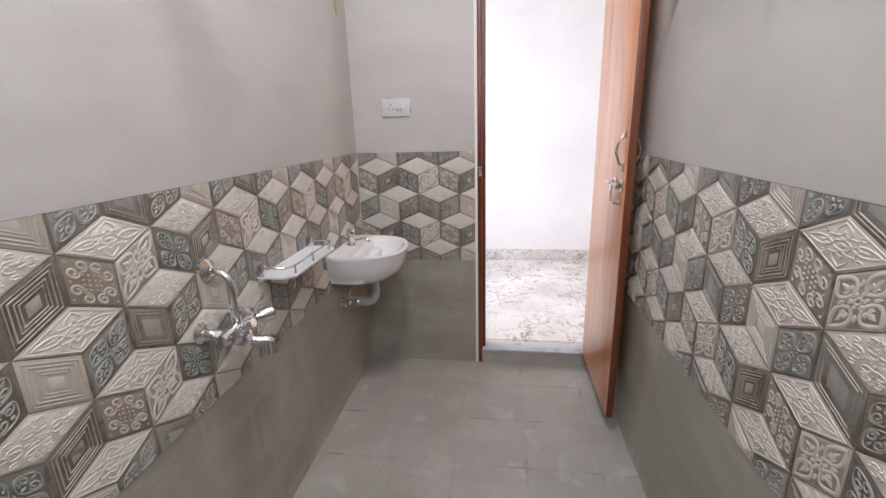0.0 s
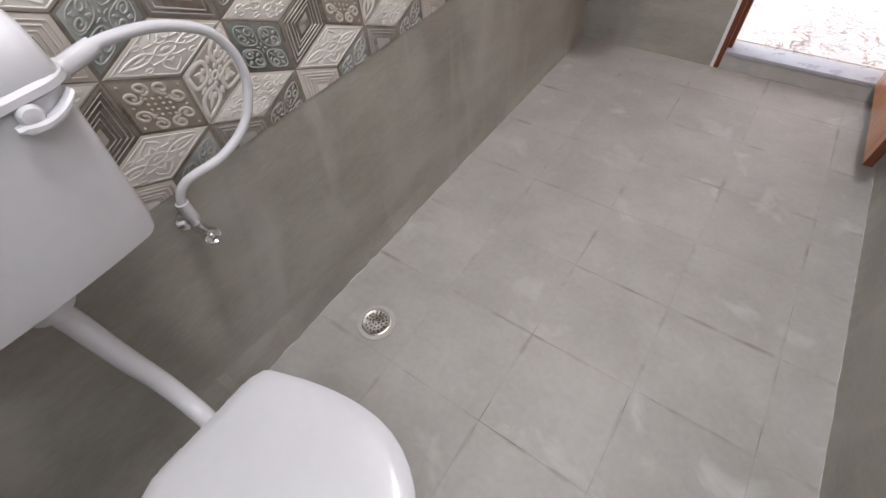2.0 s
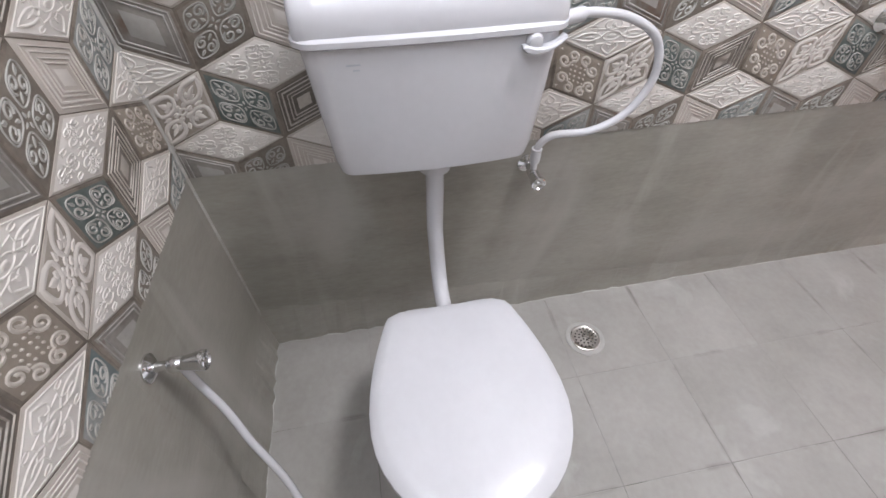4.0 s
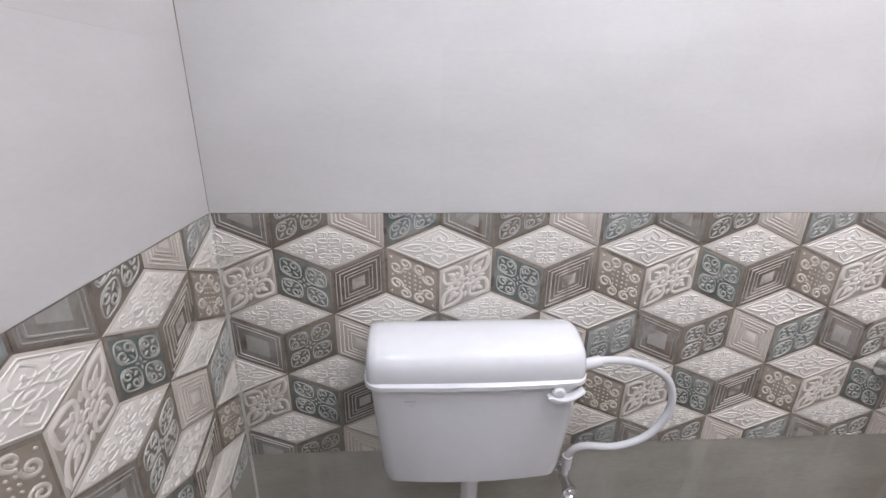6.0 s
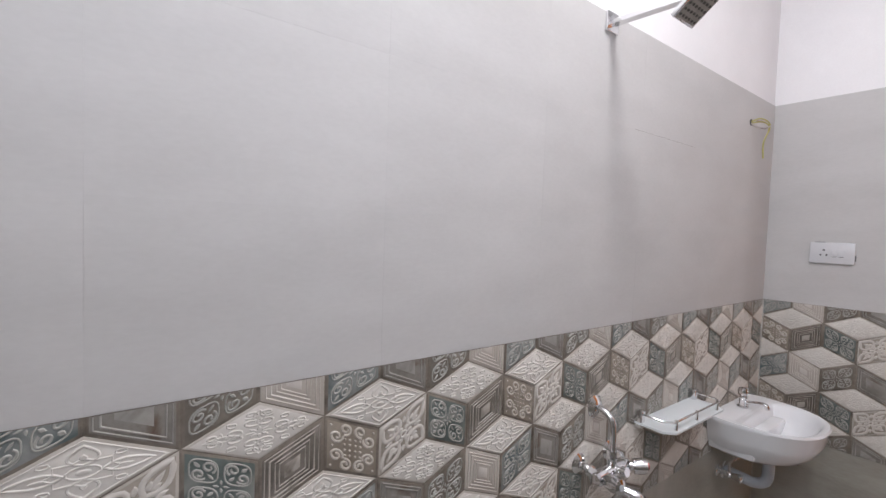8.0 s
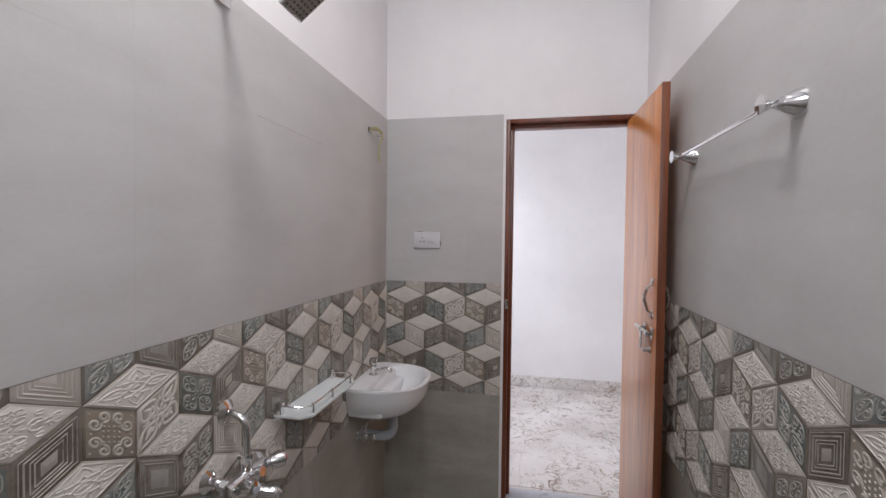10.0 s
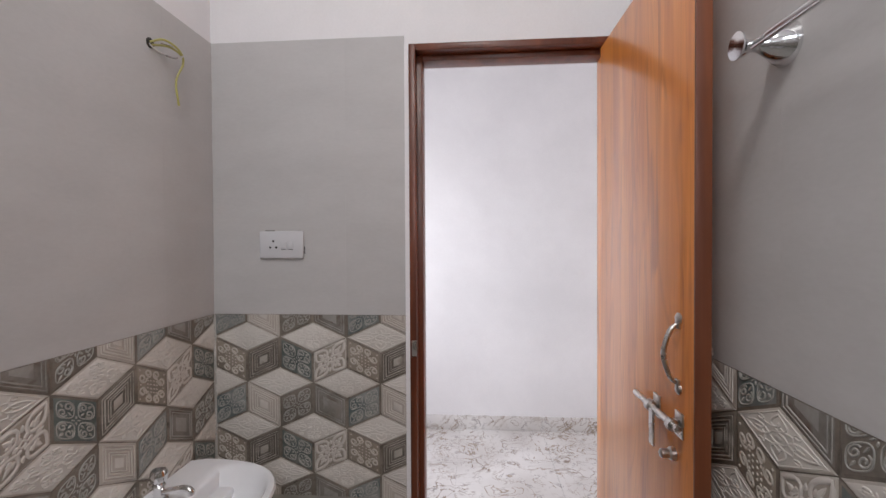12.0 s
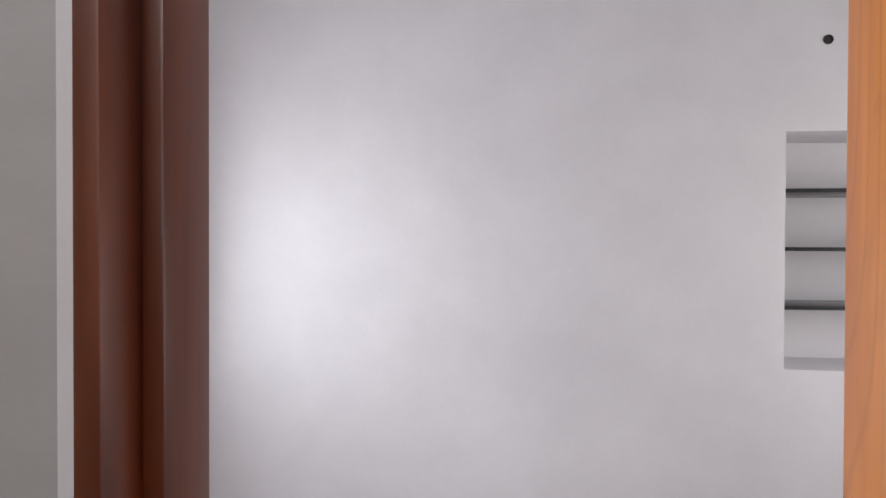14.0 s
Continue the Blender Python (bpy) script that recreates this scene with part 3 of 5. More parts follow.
# ---------------------------------------------------------------- hall things
for z in (1.829, 1.555, 1.28):
    s = tagged(box("niche_shelf", NX0 + 0.002, NX1 - 0.002, HY + 0.004, HN + 0.098, z - 0.009, z + 0.009, M_BLACK, None, 0.001), "thin black granite shelf set in the wall niche", "shelf", "niche shelves")
bm = lathe(bmesh.new(), [(0.022, 0), (0.022, 0.004), (0.017, 0.006), (0.016, 0.002)], Matrix.Translation((2.587, HY, 2.524)) @ Matrix.Rotation(radians(90), 4, "X"))
tagged(part("conduit_hole", bm, M_DARK), "dark open conduit outlet in the hall wall", "outlet")

# ---------------------------------------------------------------- cistern and toilet


def rounded_rect(x0, x1, y0, y1, z, r, n=5):
    pts = []
    for cx, cy, a0 in ((x1 - r, y1 - r, 0), (x0 + r, y1 - r, 90), (x0 + r, y0 + r, 180), (x1 - r, y0 + r, 270)):
        for k in range(n + 1):
            a = radians(a0 + 90 * k / n)
            pts.append((cx + r * math.cos(a), cy + r * math.sin(a), z))
    return pts


CY = 0.515
cistern = thing("cistern", (0, CY, 0.74), "white plastic wall-hung flush cistern above the toilet", "cistern")
o = Vector((0, CY, 0.74))


def tank_loop(x0, x1, half, z, r, bow, n=6):
    """Plan of the cistern at one height: flat back, rounded corners, front bowed gently outwards."""
    pts = [(x0, CY - half + 0.006, z), (x0 + 0.006, CY - half, z)]
    pts += [(x1 - r + r * math.sin(radians(a)), CY - half + r - r * math.cos(radians(a)), z) for a in range(0, 91, 15)]
    pts += [(x1, CY + (half - r) * (2 * k / n - 1), z) for k in range(1, n)]
    pts += [(x1 - r + r * math.cos(radians(a)), CY + half - r + r * math.sin(radians(a)), z) for a in range(0, 91, 15)]
    pts += [(x0 + 0.006, CY + half, z), (x0, CY + half - 0.006, z)]
    return [(x + (bow * (1 - ((y - CY) / half) ** 2) if x > x1 - r - 1e-6 else 0), y, zz) for x, y, zz in pts]


body = [tank_loop(0.006, 0.150, 0.166, 0.712, 0.02, 0.010), tank_loop(0.004, 0.163, 0.179, 0.716, 0.026, 0.012), tank_loop(0.004, 0.168, 0.184, 0.74, 0.028, 0.012),
        tank_loop(0.004, 0.176, 0.193, 0.85, 0.028, 0.010), tank_loop(0.004, 0.180, 0.201, 0.952, 0.028, 0.008)]
part("tank", shifted(loft(bmesh.new(), body), o), M_PLASTIC, cistern, "", True)
rim = [tank_loop(0.004, 0.182, 0.205, 0.949, 0.03, 0.008), tank_loop(0.003, 0.187, 0.211, 0.953, 0.032, 0.008), tank_loop(0.003, 0.187, 0.211, 0.961, 0.032, 0.008), tank_loop(0.004, 0.181, 0.206, 0.966, 0.032, 0.008)]
part("lid_rim", shifted(loft(bmesh.new(), rim), o), M_PLASTIC, cistern, "", True)
# barrel-shaped lid: its side outline carried along the wall, drawn in at the ends
outline = [(0.006, 0.955), (0.184, 0.955), (0.186, 0.972), (0.184, 0.992), (0.178, 1.007), (0.168, 1.017), (0.150, 1.025), (0.125, 1.031), (0.100, 1.033), (0.075, 1.029), (0.050, 1.019), (0.028, 1.004), (0.012, 0.985), (0.006, 0.970)]
lid = []
for dy, kx, kz in ((-0.2065, 0.86, 0.80), (-0.2045, 0.92, 0.90), (-0.198, 0.965, 0.96), (-0.185, 0.99, 0.99), (-0.15, 1.0, 1.0), (-0.08, 1.012, 1.0), (0.0, 1.018, 1.0), (0.08, 1.012, 1.0), (0.15, 1.0, 1.0), (0.185, 0.99, 0.99), (0.198, 0.965, 0.96), (0.2045, 0.92, 0.90), (0.2065, 0.86, 0.80)):
    lid.append([(0.006 + (x - 0.006) * kx, CY + dy, 0.955 + (z - 0.955) * kz) for x, z in outline])
part("lid", shifted(loft(bmesh.new(), lid), o), M_PLASTIC, cistern, "white domed cistern lid", True)
bm = lathe(bmesh.new(), [(0.013, 0), (0.013, 0.018), (0.010, 0.024), (0.004, 0.025)], Matrix.Translation((0.172, CY + 0.150, 0.940)) @ Matrix.Rotation(radians(90), 4, "Y"))
lever = []
for k in range(10):
    u = k / 9
    low = 0.9225 + 0.018 * (u - 0.32) ** 2 / 0.46 + (0.004 if k == 0 else 0)
    high = low + (0.006 if k == 0 else 0.0135 - 0.006 * u)
    ly = CY + 0.130 + 0.068 * u
    out = 0.197 + 0.004 * math.sin(math.pi * u)
    lever.append([(0.178, ly, low + 0.002), (out - 0.003, ly, low), (out, ly, low + 0.003), (out, ly, high - 0.003), (out - 0.003, ly, high), (0.178, ly, high - 0.002)])
loft(bm, lever)
part("flush_lever", shifted(bm, o), M_PLASTIC, cistern, "small white flush lever", True)
bm = sweep(bmesh.new(), [(0.1, CY + 0.198, 0.935), (0.1, CY + 0.222, 0.935)], 0.014)
part("inlet_nut", shifted(bm, o), M_PLASTIC, cistern, "", True)
for k, (dy, dz, w) in enumerate(((-0.125, 0.925, 0.022), (-0.12, 0.917, 0.014))):
    bm = add_box(bmesh.new(), 0.1832 - 0.0004 * k, 0.1846 - 0.0004 * k, CY + dy - w / 2, CY + dy + w / 2, dz - 0.0012, dz + 0.0012)
    part("maker_mark", shifted(bm, o), M_PIPE, cistern, "small grey printed mark")

flush_pipe = thing("flush_pipe", (0.1, CY + 0.003, 0.74), "white plastic flush pipe from cistern to toilet bowl", "pipe")
o = Vector((0.1, CY + 0.003, 0.74))
fy = CY + 0.003
pts = [(0.108, fy, 0.735), (0.108, fy, 0.66)] + catmull([(0.108, fy, 0.62), (0.108, fy - 0.002, 0.5), (0.12, fy, 0.40), (0.165, fy, 0.335), (0.24, fy, 0.315)], 8)
part("tube", shifted(sweep(bmesh.new(), pts, 0.0192, 16), o), M_PLASTIC, flush_pipe, "", True)
bm = lathe(bmesh.new(), [(0.026, 0), (0.033, 0.004), (0.033, 0.05), (0.026, 0.058)], Matrix.Translation((0.108, fy, 0.668)))
part("socket", shifted(bm, o), M_PLASTIC, flush_pipe, "", True)

# toilet: egg-shaped loops about its long axis, which runs out from the wall
TY = 0.514


def egg(xb, xf, half, z, n=40, back=0.70):
    """Egg outline from the broad, nearly straight back at xb to the round front at xf."""
    L = xf - xb
    side = []
    for k in range(n // 2 + 1):
        t = k / (n // 2)
        u = t * t * (3 - 2 * t) if t < 0.5 else 1 - (1 - t) ** 2 * 2
        u = 0.5 * u + 0.5 * (1 - math.cos(math.pi * t)) / 2
        if u < 0.55:
            wd = half * (back + (1 - back) * math.sin(math.pi / 2 * u / 0.55))
            wd *= min(1.0, 0.80 + u / 0.03 * 0.2)
        else:
            wd = half * math.sqrt(max(0.0, 1 - ((u - 0.55) / 0.45) ** 2))
        side.append((xb + L * u, wd))
    return [(x, TY + w, z) for x, w in side] + [(x, TY - w, z) for x, w in side[::-1][1:]]


toilet = thing("toilet", (0.45, TY, 0), "white ceramic floor-standing toilet with its lid closed", "toilet")
o = Vector((0.45, TY, 0))
bowl = [egg(0.27, 0.56, 0.125, 0.0), egg(0.27, 0.56, 0.122, 0.02), egg(0.29, 0.545, 0.105, 0.10), egg(0.28, 0.56, 0.11, 0.18),
        egg(0.25, 0.62, 0.145, 0.26), egg(0.235, 0.67, 0.178, 0.33), egg(0.232, 0.682, 0.185, 0.357), egg(0.24, 0.672, 0.178, 0.366)]
part("bowl", shifted(loft(bmesh.new(), bowl), o), M_CERAMIC, toilet, "", True)
seat = [egg(0.262, 0.692, 0.184, 0.368), egg(0.260, 0.696, 0.187, 0.373), egg(0.260, 0.696, 0.187, 0.380), egg(0.264, 0.690, 0.183, 0.384)]
part("seat", shifted(loft(bmesh.new(), seat), o), M_PLASTIC, toilet, "", True)
cover = [egg(0.260, 0.698, 0.188, 0.386), egg(0.258, 0.701, 0.191, 0.390), egg(0.258, 0.700, 0.190, 0.397), egg(0.265, 0.690, 0.183, 0.403), egg(0.285, 0.66, 0.165, 0.407), egg(0.34, 0.58, 0.11, 0.409)]
part("seat_cover", shifted(loft(bmesh.new(), cover), o), M_PLASTIC, toilet, "closed white seat cover", True)
for dy in (-0.07, 0.07):
    part("hinge", shifted(sweep(bmesh.new(), [(0.262, TY + dy - 0.022, 0.386), (0.262, TY + dy + 0.022, 0.386)], 0.011), o), M_PLASTIC, toilet, "", True)
bm = sweep(bmesh.new(), [(0.27, TY, 0.315), (0.22, TY, 0.315)], 0.03)
part("inlet_collar", shifted(bm, o), M_PLASTIC, toilet, "", True)


def angle_valve(at, m, label):
    """Small chrome stop cock: wall flange, body along local z, cross handle."""
    v = thing("angle_valve", at, label, "valve", "angle valves")
    v.rotation_euler = m.to_euler()
    part("flange", lathe(bmesh.new(), [(0.024, 0), (0.024, 0.003), (0.012, 0.010)]), M_CHROME, v, "", True)
    bm = lathe(bmesh.new(), [(0.009, 0.004), (0.009, 0.03), (0.013, 0.034), (0.013, 0.05), (0.010, 0.055)])
    part("body", bm, M_CHROME, v, "", True)
    bm = lathe(bmesh.new(), [(0.0105, 0.046), (0.012, 0.056), (0.0165, 0.078), (0.0178, 0.084), (0.0172, 0.088), (0.0145, 0.0895), (0.0125, 0.086), (0.006, 0.0845), (0.004, 0.087), (0.001, 0.0875)], sides=14)
    part("knob", bm, M_CHROME, v, "faceted chrome knob", True)
    return v


OUT_X = Matrix.Rotation(radians(90), 4, "Y")       # local z to +x
OUT_Y = Matrix.Rotation(radians(-90), 4, "X")      # local z to +y
v = angle_valve((0.0, 0.764, 0.573), OUT_X, "chrome angle valve on the grey tiles beside the cistern")
bm = sweep(bmesh.new(), [(-0.01 * 0, 0, 0.042), (-0.035, 0, 0.042)], 0.008)
part("outlet", bm, M_PLASTIC, v, "white hose nut", True)
hose = thing("inlet_hose", (0.05, 0.78, 0.62), "white flexible hose looping from valve to cistern", "hose")
hp = catmull([(0.042, 0.764, 0.603), (0.042, 0.767, 0.645), (0.05, 0.795, 0.676), (0.065, 0.87, 0.687), (0.07, 0.94, 0.725), (0.07, 0.976, 0.80), (0.07, 0.955, 0.875), (0.075, 0.885, 0.92), (0.085, 0.80, 0.938), (0.1, 0.735, 0.935)], 7)
part("tube", shifted(sweep(bmesh.new(), hp, 0.0085, 12), Vector((0.05, 0.78, 0.62))), M_PLASTIC, hose, "", True)
part("end_nut", shifted(sweep(bmesh.new(), [(0.1, 0.735, 0.935), (0.088, 0.785, 0.938)], 0.0125, 10), Vector((0.05, 0.78, 0.62))), M_PLASTIC, hose, "", True)
part("end_nut", shifted(sweep(bmesh.new(), [(0.042, 0.764, 0.606), (0.042, 0.765, 0.640)], 0.0125, 10), Vector((0.05, 0.78, 0.62))), M_PLASTIC, hose, "", True)

v = angle_valve((0.415, 0.0, 0.572), OUT_Y, "chrome angle valve for the hand spray on grey tiles")
sp = thing("spray_hose", (0.41, 0.05, 0.55), "white hand-spray hose hanging from the wall valve", "hose")
hp = catmull([(0.412, 0.045, 0.56), (0.416, 0.05, 0.50), (0.44, 0.075, 0.43), (0.475, 0.10, 0.36), (0.52, 0.14, 0.28), (0.57, 0.165, 0.19), (0.61, 0.16, 0.09), (0.66, 0.13, 0.02), (0.72, 0.08, 0.0085), (0.80, 0.06, 0.0085)], 7)
part("tube", shifted(sweep(bmesh.new(), hp, 0.0075, 12), Vector((0.41, 0.05, 0.55))), M_PLASTIC, sp, "", True)

drain = thing("floor_drain", (0.186, 0.975, 0), "round perforated steel floor drain in the grey tiles", "drain")
bm = lathe(bmesh.new(), [(0.062, -0.003), (0.060, 0.003), (0.052, 0.0045), (0.046, 0.0025)], sides=32)
part("cement_ring", bm, M_GROUT, drain, "smeared grey cement ring", True)
bm = lathe(bmesh.new(), [(0.046, 0.001), (0.046, 0.006), (0.042, 0.007), (0.039, 0.0055), (0.02, 0.008), (0.0, 0.009)], sides=32)
part("grate", bm, M_STEEL, drain, "", True)
for r, n in ((0.010, 6), (0.021, 11), (0.032, 17)):
    for k in range(n):
        a = 2 * math.pi * k / n
        z = 0.0055 + (0.0035 if r < 0.02 else 0.0028 if r < 0.03 else 0.0012)
        bm = lathe(bmesh.new(), [(0.0030, -0.002), (0.0030, 0.0)], Matrix.Translation((r * math.cos(a), r * math.sin(a), z)), 8)
        part("hole", bm, M_DARK, drain)

# ---------------------------------------------------------------- mixer, shower, shelf, basin
mixer = thing("wall_mixer", (0, 1.625, 0.845), "chrome wall mixer tap with two knobs and a spout", "tap")
o = Vector((0, 1.625, 0.845))
for y in (1.55, 1.70):
    bm = lathe(bmesh.new(), [(0.030, 0), (0.030, 0.003), (0.018, 0.012), (0.012, 0.014)], Matrix.Translation((0, y, 0.85)) @ OUT_X)
    part("flange", shifted(bm, o), M_CHROME, mixer, "", True)
    bm = sweep(bmesh.new(), catmull([(0.005, y, 0.85), (0.03, y, 0.85), (0.052, y + (0.012 if y < 1.6 else -0.012), 0.835)], 5), 0.011)
    sweep(bm, [(0.035, y, 0.848), (0.05, y + (0.01 if y < 1.6 else -0.01), 0.838)], 0.016, 6)
    part("union", shifted(bm, o), M_CHROME, mixer, "", True)
bm = sweep(bmesh.new(), [(0.06, 1.545, 0.83), (0.06, 1.56, 0.83), (0.06, 1.60, 0.83), (0.06, 1.65, 0.83), (0.06, 1.69, 0.83), (0.06, 1.705, 0.83)], [0.017, 0.022, 0.020, 0.025, 0.022, 0.017], 16)
sweep(bm, [(0.06, 1.625, 0.83), (0.06, 1.625, 0.868)], 0.015)
part("body", shifted(bm, o), M_CHROME, mixer, "", True)
for y0, d in ((1.575, Vector((0.85, -0.1, 0.05))), (1.69, Vector((0.62, 0.55, 0.1)))):
    d.normalize()
    p = Vector((0.065, y0, 0.83))
    bm = sweep(bmesh.new(), [p, p + d * 0.020, p + d * 0.022, p + d * 0.042, p + d * 0.060, p + d * 0.064], [0.014, 0.014, 0.022, 0.024, 0.021, 0.008], 10)
    part("knob", shifted(bm, o), M_CHROME, mixer, "fluted chrome knob", True)
    bm = sweep(bmesh.new(), [p + d * 0.0635, p + d * 0.066], 0.009, 12)
    part("cap", shifted(bm, o), surface("red_cap", (0.4, 0.1, 0.09), (0.46, 0.13, 0.11), 20, 100, 0.3, 0.0) if y0 > 1.6 else M_PIPE, mixer, "small coloured cap", True)
bm = sweep(bmesh.new(), [(0.06, 1.632, 0.835), (0.09, 1.632, 0.842), (0.092, 1.632, 0.842), (0.105, 1.632, 0.846)], [0.011, 0.011, 0.016, 0.013], 12)
part("diverter_knob", shifted(bm, o), M_CHROME, mixer, "", True)
bm = sweep(bmesh.new(), catmull([(0.062, 1.632, 0.815), (0.085, 1.637, 0.79), (0.105, 1.645, 0.784), (0.125, 1.653, 0.78), (0.133, 1.657, 0.768)], 6), 0.0155, 12)
sweep(bm, [(0.133, 1.657, 0.78), (0.133, 1.657, 0.742)], 0.017, 14)
part("spout", shifted(bm, o), M_CHROME, mixer, "", True)
riser = thing("riser_pipe", (0, 1.62, 1.0), "bent chrome riser pipe from mixer into the wall", "pipe")
o = Vector((0, 1.62, 1.0))
bm = sweep(bmesh.new(), [(0.06, 1.625, 0.862)] + catmull([(0.06, 1.625, 0.90), (0.061, 1.624, 0.945), (0.055, 1.622, 0.98), (0.03, 1.62, 0.998), (0.002, 1.618, 1.002)], 7), 0.0095, 14)
part("tube", shifted(bm, o), M_CHROME, riser, "", True)
bm = lathe(bmesh.new(), [(0.034, 0), (0.034, 0.003), (0.02, 0.012), (0.012, 0.014)], Matrix.Translation((0, 1.618, 1.002)) @ OUT_X)
part("flange", shifted(bm, o), M_CHROME, riser, "", True)
bm = sweep(bmesh.new(), [(0.06, 1.625, 0.864), (0.06, 1.625, 0.892)], 0.0145, 6)
part("nut", shifted(bm, o), M_CHROME, riser, "", True)

shower = thing("overhead_shower", (0, 1.605, 2.107), "square chrome overhead shower on a flat arm", "shower")
o = Vector((0, 1.605, 2.107))
part("flange", shifted(add_box(bmesh.new(), 0, 0.009, 1.577, 1.633, 2.079, 2.135, 0.003), o), M_CHROME, shower, "square chrome wall flange", True)
arm = [[(x, 1.605 + dy * wd, z + dz) for dy, dz in ((-1, -0.006), (1, -0.006), (1, 0.006), (-1, 0.006))] for x, z, wd in ((0.006, 2.105, 0.013), (0.1, 2.100, 0.013), (0.2, 2.094, 0.013), (0.222, 2.092, 0.012))]
part("arm", shifted(loft(bmesh.new(), arm), o), M_CHROME, shower, "flat polished arm")
hm = Matrix.Translation((0.236, 1.605, 2.072)) @ Matrix.Rotation(radians(-38), 4, "Y")
bm = add_box(bmesh.new(), -0.05, 0.05, -0.05, 0.05, -0.006, 0.006, 0.003)
lathe(bm, [(0.014, 0.004), (0.014, 0.014), (0.009, 0.018), (0.009, 0.03)])
bm.transform(hm)
head = part("head", shifted(bm, o), M_CHROME, shower, "thin square spray head", True)
bm = add_box(bmesh.new(), -0.044, 0.044, -0.044, 0.044, -0.0068, -0.0055)
bm.transform(hm)
part("spray_plate", shifted(bm, o), M_PLATE, head, "dull perforated spray plate")
for i in range(6):
    for j in range(6):
        bm = lathe(bmesh.new(), [(0.003, -0.0092), (0.0036, -0.0066)], Matrix.Translation((-0.036 + 0.0144 * i, -0.036 + 0.0144 * j, 0)), 6)
        bm.transform(hm)
        part("nozzle", shifted(bm, o), M_NOZZLE, head)

shelf = thing("glass_shelf", (0, 2.03, 0.905), "frosted glass wall shelf with a low chrome gallery rail", "shelf")
o = Vector((0, 2.03, 0.905))
SY0, SY1, SX = 1.84, 2.235, 0.125
lp = [(0.003, SY0), (SX - 0.03, SY0), (SX, SY0 + 0.03), (SX, SY1 - 0.03), (SX - 0.03, SY1), (0.003, SY1)]
part("glass", shifted(loft(bmesh.new(), [[(x, y, 0.899) for x, y in lp], [(x, y, 0.906) for x, y in lp]]), o), M_FROST, shelf, "frosted glass plate")
rail = [(0.012, SY0 + 0.012, 0.932), (SX - 0.035, SY0 + 0.012, 0.932), (SX - 0.012, SY0 + 0.035, 0.932), (SX - 0.012, SY1 - 0.035, 0.932), (SX - 0.035, SY1 - 0.012, 0.932), (0.012, SY1 - 0.012, 0.932)]
part("rail", shifted(sweep(bmesh.new(), rail, 0.0035, 8), o), M_CHROME, shelf, "thin chrome rail", True)
for x, y in ((SX - 0.012, SY0 + 0.05), (SX - 0.012, 2.03), (SX - 0.012, SY1 - 0.05)):
    part("post", shifted(lathe(bmesh.new(), [(0.005, 0.906), (0.004, 0.91), (0.004, 0.93), (0.006, 0.936)], Matrix.Translation((x, y, 0)), 10), o), M_CHROME, shelf, "", True)
for y in (SY0 + 0.012, SY1 - 0.012):
    bm = add_box(bmesh.new(), 0, 0.028, y - 0.011, y + 0.011, 0.888, 0.944, 0.004)
    part("wall_bracket", shifted(bm, o), M_CHROME, shelf, "", True)

BY, BZ = 2.592, 0.809
basin = thing("wash_basin", (0, BY, BZ), "white ceramic wall-hung wash basin in the corner", "basin")
o = Vector((0, BY, BZ))


def dee(x0, x1, half, z, n=28, pw=0.72):
    """Basin outline: straight back at the wall, broad rounded front."""
    pts = [(x0, BY - half * 0.93, z)]
    for k in range(n + 1):
        a = math.pi * k / n
        pts.append((x0 + 0.045 + (x1 - x0 - 0.045) * math.sin(a) ** pw, BY - half * math.copysign(abs(math.cos(a)) ** 0.85, math.cos(a)), z))
    pts.append((x0, BY + half * 0.93, z))
    return pts


X1 = 0.336
outer = [dee(0.002, 0.19, 0.115, BZ - 0.165), dee(0.002, 0.228, 0.148, BZ - 0.156), dee(0.002, 0.272, 0.178, BZ - 0.135), dee(0.002, 0.303, 0.198, BZ - 0.105), dee(0.002, 0.323, 0.211, BZ - 0.065),
         dee(0.002, X1 - 0.005, 0.218, BZ - 0.02), dee(0.002, X1, 0.222, BZ - 0.008), dee(0.004, X1 - 0.004, 0.219, BZ)]
inner = [dee(0.088, X1 - 0.018, 0.200, BZ - 0.0005), dee(0.100, X1 - 0.023, 0.195, BZ - 0.003), dee(0.108, X1 - 0.028, 0.190, BZ - 0.008), dee(0.114, X1 - 0.034, 0.183, BZ - 0.018), dee(0.120, X1 - 0.044, 0.170, BZ - 0.045), dee(0.128, X1 - 0.064, 0.148, BZ - 0.078), dee(0.134, X1 - 0.088, 0.115, BZ - 0.098), dee(0.14, X1 - 0.11, 0.085, BZ - 0.108), dee(0.15, X1 - 0.15, 0.03, BZ - 0.115)]
part("bowl", shifted(loft(bmesh.new(), outer + inner), o), M_CERAMIC, basin, "", True)
bm = add_box(bmesh.new(), 0.002, 0.165, BY - 0.185, BY + 0.17, BZ - 0.140, BZ - 0.05, 0.012)
part("apron", shifted(bm, o), M_CERAMIC, basin, "", True)
bm = lathe(bmesh.new(), [(0.02, 0), (0.02, 0.003), (0.012, 0.004)], Matrix.Translation((0.178, BY, BZ - 0.1155)))
part("waste", shifted(bm, o), M_CHROME, basin, "chrome waste outlet", True)

